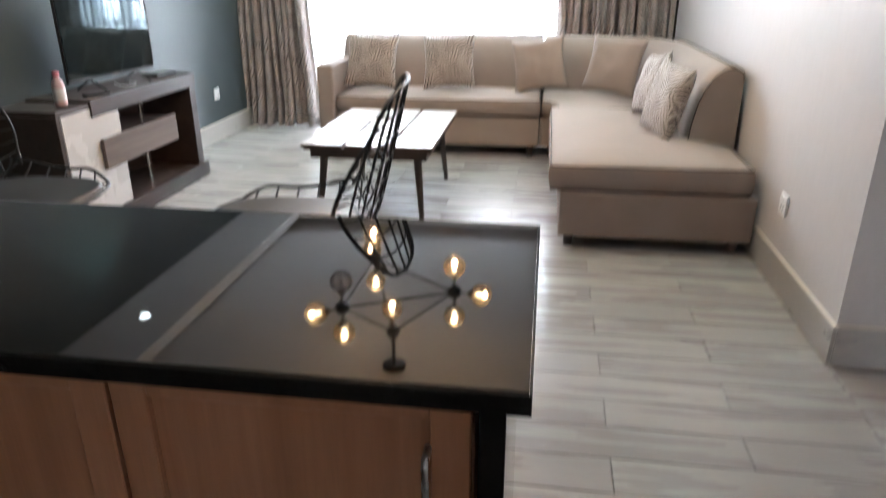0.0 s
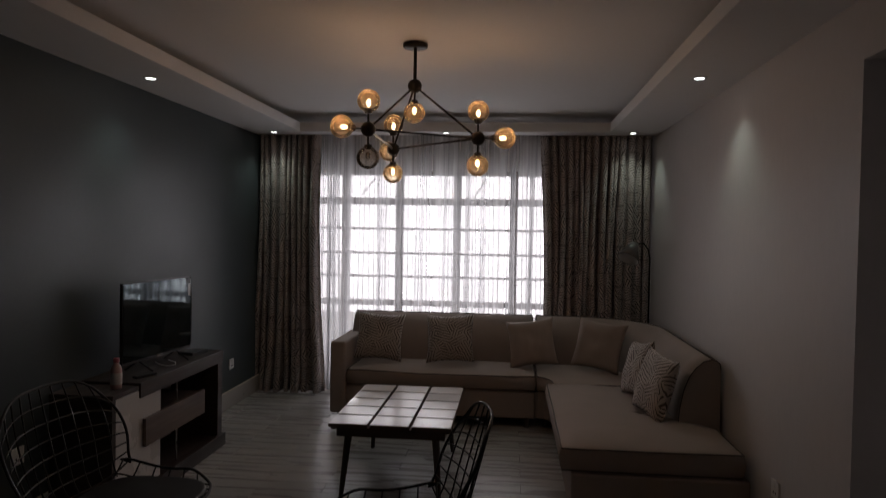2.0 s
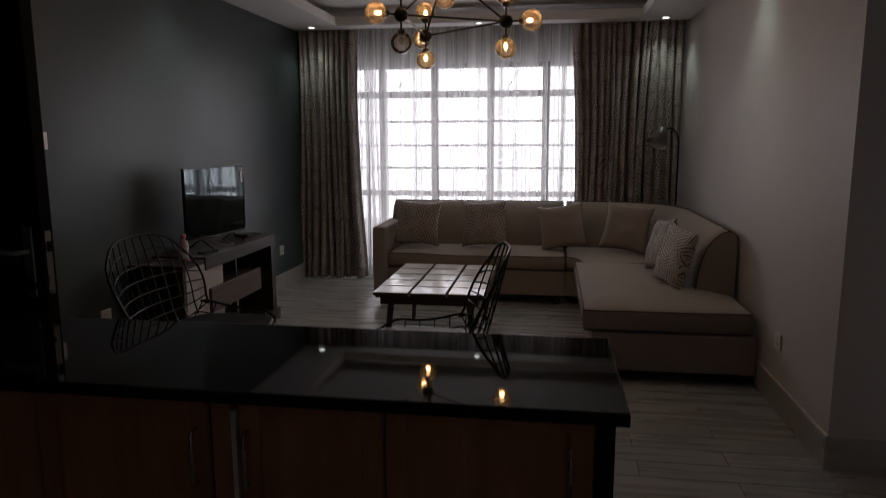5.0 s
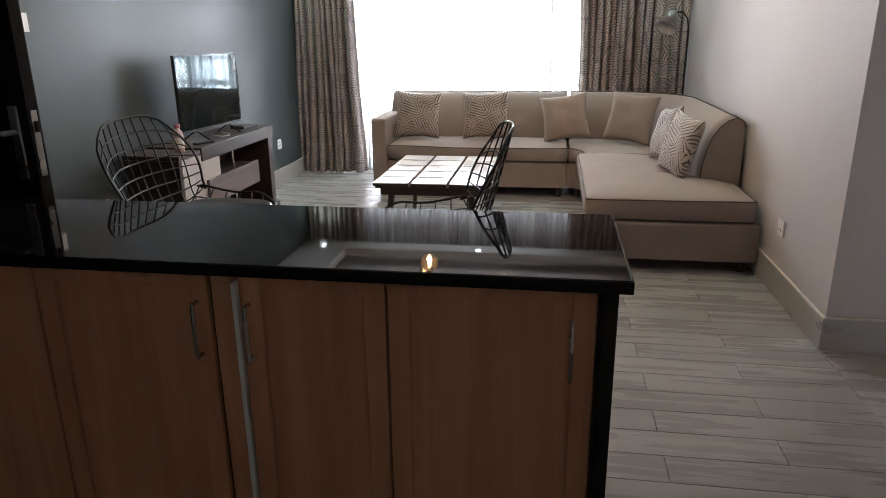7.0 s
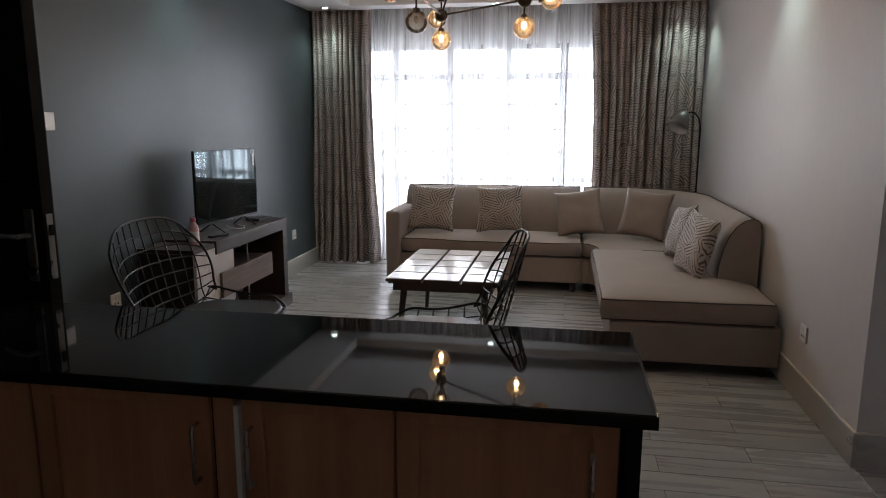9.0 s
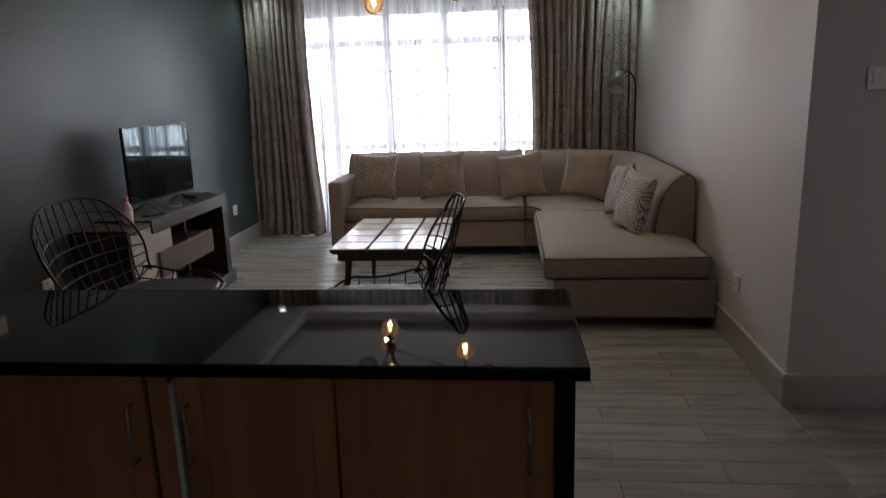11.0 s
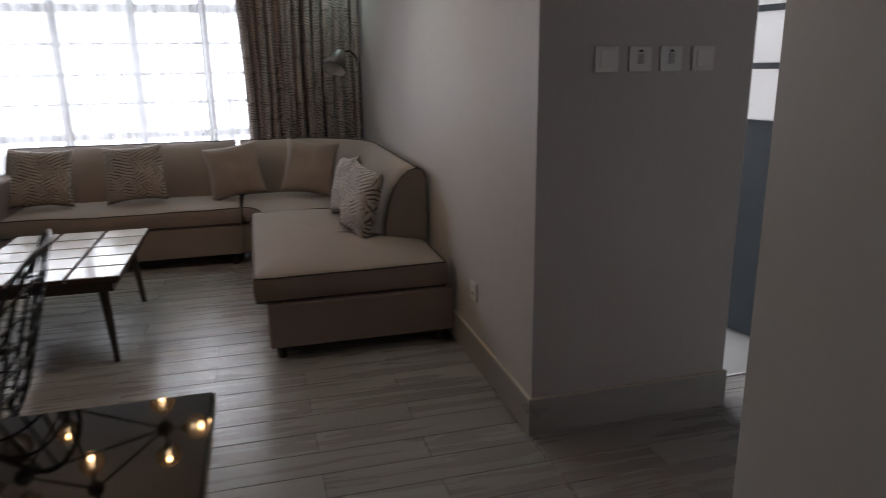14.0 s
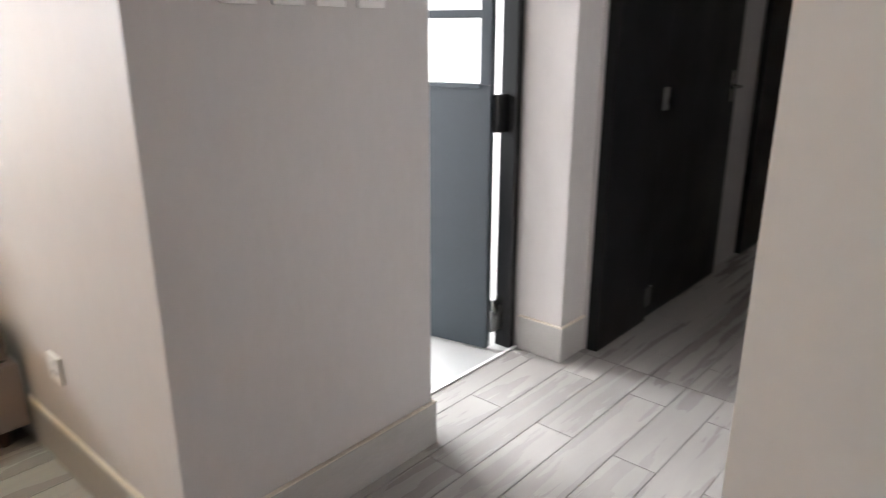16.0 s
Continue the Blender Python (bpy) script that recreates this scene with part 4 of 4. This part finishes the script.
# ---- television on its stand ----
st = thing("tv_stand", (-2.56, 3.13, 0), "dark walnut television stand with a white panel and open shelves", "tv stand")
XB, XF = XL + 0.018, -2.38
part("plinth", boxed(XB, XF + 0.02, 2.42, 3.87, 0.0, 0.095, 0.004), WALNUT, st)
part("top", boxed(XB, XF + 0.012, 2.69, 3.835, 0.628, 0.715, 0.004), WALNUT, st)
part("side_panel", boxed(XB, XF + 0.006, 3.755, 3.830, 0.096, 0.627, 0.003), WALNUT, st)
part("side_panel", boxed(XB, XF, 2.42, 2.452, 0.096, 0.676, 0.003), WALNUT, st)
part("low_top", boxed(XB, XF + 0.004, 2.42, 2.685, 0.677, 0.702, 0.003), WALNUT, st)
part("back_panel", boxed(XB, XB + 0.012, 2.453, 3.754, 0.096, 0.626), WALNUT, st)
part("divider", boxed(XB + 0.013, XF - 0.03, 2.93, 2.95, 0.096, 0.626), WALNUT, st)
part("front_panel", boxed(XF - 0.018, XF + 0.002, 2.454, 2.935, 0.097, 0.672, 0.002), GLOSS_WHITE, st, "white lacquered front panel")
part("drawer_front", boxed(XF + 0.003, XF + 0.025, 2.725, 3.50, 0.335, 0.500, 0.003), ASH, st, "grey-brown drawer front")
part("drawer_box", boxed(XB + 0.02, XF + 0.002, 2.96, 3.48, 0.345, 0.49), WALNUT, st)
part("strut", rod(bmesh.new(), (XF - 0.03, 3.20, 0.095), (XF - 0.03, 3.20, 0.63), 0.007), CHROME, st)

TVX, TVY = -2.540, 3.200
tv = thing("television", (TVX, TVY, 0.715), "flat black television, switched off, on two feet", "television", rz=85)
part("body", boxed(-0.382, 0.372, -0.012, 0.006, 0.062, 0.562, 0.004), BLACK, tv, local=True)
part("screen", boxed(-0.376, 0.366, -0.0145, -0.0115, 0.080, 0.555), SCREEN, tv, "dark glossy screen", local=True)
part("housing", boxed(-0.22, 0.22, 0.007, 0.06, 0.10, 0.36, 0.012), BLACK, tv, local=True)
for s in (-1, 1):
    bm = tube(bmesh.new(), [(s * 0.20, -0.10, 0.006), (s * 0.205, 0.0, 0.068), (s * 0.21, 0.09, 0.006)], 0.006, 6)
    part("foot", bm, BLACK, tv, local=True)
part("logo_bar", boxed(-0.03, 0.03, -0.0155, -0.0117, 0.067, 0.077), CHROME, tv, "small silver maker's bar", local=True)
part("label", boxed(0.331, 0.358, -0.0158, -0.0147, 0.43, 0.545), GREY_PLASTIC, tv, "pale sticker at the screen's edge", local=True)
part("label_tab", boxed(0.306, 0.352, -0.0162, -0.0150, 0.515, 0.549), BLACK, tv, "dark sticker tab", local=True)

part("lead", tube(bmesh.new(), [(0.361, -0.016, 0.50), (0.370, -0.018, 0.40), (0.368, -0.018, 0.25), (0.370, -0.016, 0.10)], 0.003, 6), BLACK, tv, "thin black lead hanging at the edge", local=True)
box_ = thing("set_top_box", (-2.52, 3.66, 0.715), "flat black set-top box on the television stand", "box", rz=80)
part("case", boxed(-0.09, 0.09, -0.06, 0.06, 0.0, 0.022, 0.003), BLACK, box_, local=True)
rc = thing("remote_control", (-2.44, 2.86, 0.715), "slim black remote control on the stand", "remote", rz=70)
part("case", boxed(-0.075, 0.075, -0.02, 0.02, 0.0, 0.016, 0.005), BLACK, rc, local=True)
solo("cable", tube(bmesh.new(), [(-2.60, 3.28, 0.720), (-2.52, 3.20, 0.721), (-2.46, 3.17, 0.721), (-2.43, 3.22, 0.721), (-2.47, 3.30, 0.721), (-2.55, 3.36, 0.721)], 0.003, 6), PLASTIC, "loose white cable under the television", "cable")
bt = thing("lotion_bottle", (-2.465, 2.60, 0.703), "clear pink lotion bottle with a red cap", "bottle")
part("body", lathe(bmesh.new(), [(0.001, 0), (0.028, 0), (0.031, 0.006), (0.031, 0.10), (0.026, 0.125), (0.014, 0.14), (0.013, 0.15), (0.001, 0.15)], (-2.465, 2.60, 0.703)), PALE_PINK, bt)
part("label", lathe(bmesh.new(), [(0.0315, 0.025), (0.0315, 0.09)], (-2.465, 2.60, 0.703)), PLASTIC, bt, "white wrap-round label")
part("cap", lathe(bmesh.new(), [(0.016, 0.148), (0.017, 0.15), (0.017, 0.172), (0.001, 0.174)], (-2.465, 2.60, 0.703)), PINK, bt, "red screw cap")

# ---- kitchen island ----
isl = thing("kitchen_island", (-1.4, 0.28, 0), "kitchen island cabinets in orange oak with steel handles", "kitchen island")
wt = thing("worktop", (-1.37, 0.28, 0.872), "polished black granite worktop on the island", "worktop")
part("slab", boxed(-2.74, 0.0, 0.004, 0.557, 0.872, 0.902, 0.002), GRANITE, wt)
part("front_edge", boxed(-2.74, 0.004, 0.0, 0.0036, 0.8725, 0.9005, 0.0015), GRANITE, wt, "polished rounded front edge")
part("end_edge", boxed(0.0004, 0.004, 0.0042, 0.557, 0.8725, 0.9005, 0.0015), GRANITE, wt, "polished rounded end edge")
part("end_panel", boxed(-0.056, -0.024, 0.012, 0.55, 0.0, 0.871, 0.002), GRANITE, isl, "polished black granite end panel")
part("carcass", boxed(-2.74, -0.063, 0.052, 0.44, 0.09, 0.871, 0.002), OAK, isl)
part("kick_board", boxed(-2.74, -0.063, 0.10, 0.12, 0.0, 0.089), DARK_LEG, isl)
part("back_panel", boxed(-2.74, -0.063, 0.441, 0.455, 0.0, 0.871), OAK, isl)


def cab_door(x0, x1, handle_x):
    """A framed cabinet door with a recessed panel and a bar handle."""
    bm = bmesh.new()
    f = 0.050
    box(bm, x0, x0 + f, 0.030, 0.050, 0.10, 0.862, 0.002, 1)
    box(bm, x1 - f, x1, 0.030, 0.050, 0.10, 0.862, 0.002, 1)
    box(bm, x0 + f, x1 - f, 0.030, 0.050, 0.10, 0.15, 0.002, 1)
    box(bm, x0 + f, x1 - f, 0.030, 0.050, 0.835, 0.862, 0.002, 1)
    d = part("door", bm, OAK, isl)
    part("panel", boxed(x0 + f - 0.004, x1 - f + 0.004, 0.041, 0.0495, 0.146, 0.839, 0.001, 1), OAK, d)
    hb = tube(bmesh.new(), [(handle_x, 0.032, 0.66), (handle_x, 0.008, 0.66), (handle_x, 0.004, 0.67), (handle_x, 0.004, 0.785), (handle_x, 0.008, 0.795), (handle_x, 0.032, 0.795)], 0.0048, 8)
    part("handle", hb, CHROME, d, "brushed steel bar handle")


cab_door(-0.530, -0.066, -0.118)
cab_door(-0.884, -0.536, -0.862)
cab_door(-1.412, -0.963, -0.992)
cab_door(-1.86, -1.418, -1.82)
cab_door(-2.30, -1.866, -2.25)
part("edge_strip", boxed(-0.902, -0.890, 0.0265, 0.052, 0.10, 0.845, 0.001, 1), ALU, isl, "pale aluminium edge strip")
# Black strip puts the groove's shade in as colour
part("painted_shade_strip", boxed(-0.9625, -0.9535, 0.0455, 0.0515, 0.10, 0.862), JET, isl, "black strip painting the shade in the gap beside the door")
part("filler", boxed(-0.953, -0.904, 0.032, 0.052, 0.10, 0.862, 0.001, 1), OAK, isl)

# ---- entrance door, standing open past the island's end ----
ENTRY = pose(-1.838, 0.650, 0) @ Matrix.Rotation(radians(166.5), 4, 'Z')
ed = thing("entrance_door", (0, 0, 0), "black panelled entrance door standing open, steel lever handle", "door")
ed.matrix_world = ENTRY
leaf2 = part("leaf", boxed(0.0, 0.90, -0.022, 0.022, 0.01, 2.06, 0.003), JET, ed, local=True)
for x0, x1, z0, z1 in ((0.13, 0.42, 0.18, 0.86), (0.48, 0.77, 0.18, 0.86), (0.13, 0.42, 1.28, 1.93), (0.48, 0.77, 1.28, 1.93)):
    part("panel", boxed(x0, x1, 0.0222, 0.030, z0, z1, 0.006), JET, leaf2, local=True)
part("lock_plate", boxed(-0.0025, 0.0, -0.011, 0.011, 0.955, 1.170, 0.0005, 1), CHROME, leaf2, "steel lock faceplate on the door edge", local=True)
part("lock_bolt", boxed(-0.012, -0.0024, -0.006, 0.006, 1.10, 1.135, 0.001, 1), BRONZE, leaf2, "latch bolt", local=True)
hp = part("handle_plate", boxed(0.040, 0.082, 0.0223, 0.030, 0.945, 1.185, 0.003), CHROME, leaf2, "long brushed steel handle plate", local=True)
lev = rod(bmesh.new(), (0.061, 0.030, 1.10), (0.061, 0.075, 1.10), 0.009)
tube(lev, [(0.055, 0.072, 1.10), (0.10, 0.075, 1.10), (0.15, 0.072, 1.098), (0.185, 0.066, 1.096)], 0.008, 8)
part("lever", lev, CHROME, hp, local=True)
for z in (0.25, 1.03, 1.82):
    part("hinge", rod(bmesh.new(), (0.905, 0.0, z - 0.05), (0.905, 0.0, z + 0.05), 0.009), CHROME, leaf2, "steel hinge", local=True)

# folded cloth on the worktop by the door
cl = bmesh.new()
for k in range(3):
    box(cl, -2.20 + 0.008 * k, -1.99 - 0.006 * k, 0.40 + 0.004 * k, 0.535 - 0.006 * k, 0.9022 + 0.009 * k, 0.911 + 0.009 * k, 0.004, 2)
solo("folded_cloth", cl, TEAL_CLOTH, "small folded teal cloth on the black worktop", "cloth")

# ---- wire counter stools ----


def shell(u, v):
    """A point of the wire shell: u across (-1..1), v from the seat's front (0) to the top of the back (1)."""
    if v < 0.46:
        s = v / 0.46
        y, z = -0.235 + 0.40 * s, 0.768 - 0.030 * math.sin(math.pi * min(s * 1.15, 1)) - 0.012 * s
        half = 0.244 - 0.016 * s
        round_ = 1 - 0.20 * (1 - s) ** 3 * u * u
        y = y + 0.05 * (1 - s) ** 2 * u * u
        z += 0.062 * u ** 4 * math.sin(math.pi / 2 * min(s * 3.2, 1))
        return Vector((u * half * round_, y, z))
    s = (v - 0.46) / 0.54
    bend = math.sin(min(s / 0.28, 1) * math.pi / 2)
    y = 0.165 + 0.022 * bend + 0.098 * s
    z = 0.756 - 0.012 * (1 - s) + 0.354 * s ** 1.15
    half = 0.228 + 0.064 * math.sin(math.pi / 2 * min(s * 1.15, 1)) - 0.050 * s ** 4
    z += 0.062 * u ** 4 * (1 - s) ** 2 - 0.075 * u ** 4 * s ** 2
    y -= 0.080 * u * u * math.sin(math.pi * (0.25 + 0.5 * s))
    return Vector((u * half, y, z))


def wire_stool():
    t = thing("wire_stool", (0, 0, 0), "black wire counter stool with a grey seat pad", "stool", group="wire stools")
    U, V = [i / 5 for i in range(-5, 6)], [j / 34 for j in range(35)]
    for u in U[1:-1]:
        part("wire", tube(bmesh.new(), [shell(u, v) for v in V], 0.0029, 5), BLACK, t, local=True)
    for k in range(1, 14):
        v = k / 14
        part("wire", tube(bmesh.new(), [shell(-1 + i / 8, v) for i in range(17)], 0.0029, 5), BLACK, t, local=True)
    rim = [shell(-1, v) for v in V] + [shell(-1 + i / 8, 1) for i in range(1, 16)] + [shell(1, v) for v in reversed(V)] + [shell(1 - i / 8, 0) for i in range(1, 16)]
    part("rim", tube(bmesh.new(), rim, 0.0048, 8, True), BLACK, t, local=True)
    pad = []
    for i in range(28):
        a = 2 * math.pi * i / 28
        c, s = math.cos(a), math.sin(a)
        pad.append((0.205 * math.copysign(abs(c) ** 0.6, c), -0.035 + 0.185 * math.copysign(abs(s) ** 0.6, s)))
    part("seat_pad", prism(bmesh.new(), pad, 0.748, 0.778, 0.013, 3), CUSHION, t, "grey leather-look seat pad", local=True)
    feet = [(-0.21, -0.20), (0.21, -0.20), (-0.21, 0.22), (0.21, 0.22)]
    for x, y in feet:
        part("leg", rod(bmesh.new(), (x, y, 0.0), (x * 0.72, y * 0.62, 0.742), 0.008, n=8), BLACK, t, local=True)
    ring = [(x * 0.90, y * 0.86, 0.27) for x, y in (feet[0], feet[1], feet[3], feet[2])]
    part("footrest", tube(bmesh.new(), ring, 0.007, 8, True), BLACK, t, local=True)
    part("seat_frame", tube(bmesh.new(), [(x * 0.72, y * 0.62, 0.738) for x, y in (feet[0], feet[1], feet[3], feet[2])], 0.007, 8, True), BLACK, t, local=True)
    return t


stool = wire_stool()
stool.matrix_world = pose(-0.585, 0.850, 0, 0, 0, -83)
copy_thing(stool, pose(-1.435, 0.935, 0, 0, 0, 90))

# ---- floor tiles: half-bond planks, 0.82 by 0.152 ----
floor = bpy.data.objects["floor"]
PL, PW, PX, PY = 0.820, 0.152, 0.245, 0.762
full = to_mesh("plank_tile", boxed(-PL / 2 + 0.0013, PL / 2 - 0.0013, -PW / 2 + 0.0013, PW / 2 - 0.0013, -0.008, 0.0, 0.0008, 1), PLANK)
rest = bmesh.new()
cut_meshes = {}


def lay(x0, x1, y0, y1, single):
    j0, j1 = math.floor((y0 - PY) / PW), math.ceil((y1 - PY) / PW)
    for j in range(j0, j1):
        a, b = max(PY + j * PW, y0), min(PY + (j + 1) * PW, y1)
        if b - a < 0.01:
            continue
        off = PX if j % 2 == 1 else PX + PL / 2
        i0, i1 = math.floor((x0 - off) / PL), math.ceil((x1 - off) / PL)
        for i in range(i0, i1):
            p, q = max(off + i * PL, x0), min(off + (i + 1) * PL, x1)
            if q - p < 0.01:
                continue
            if not single:
                box(rest, p + 0.0013, q - 0.0013, a + 0.0013, b - 0.0013, -0.008, 0.0)
                continue
            w, d = round(q - p, 3), round(b - a, 3)
            if (w, d) == (PL, PW):
                me = full
            else:
                me = cut_meshes.get((w, d))
                if me is None:
                    me = cut_meshes[(w, d)] = to_mesh("plank_tile", boxed(-w / 2 + 0.0013, w / 2 - 0.0013, -d / 2 + 0.0013, d / 2 - 0.0013, -0.008, 0.0, 0.0008, 1), PLANK)
            t = new("plank_tile", me)
            t.location = ((p + q) / 2, (a + b) / 2, 0)
            t.parent = floor


lay(XL, XR, 0.762, 5.85, True)
lay(0.0, 1.03, -0.15, 0.762, True)
lay(XR, 2.9, 0.5, 1.94, True)
lay(XL, 1.03, -2.7, -0.15, False)
lay(XL, 0.0, -0.15, 0.762, False)
lay(2.9, 5.3, 0.5, 1.94, False)
tagged(part("plank_tiles", rest, PLANK, floor, local=True), kind="stuff")
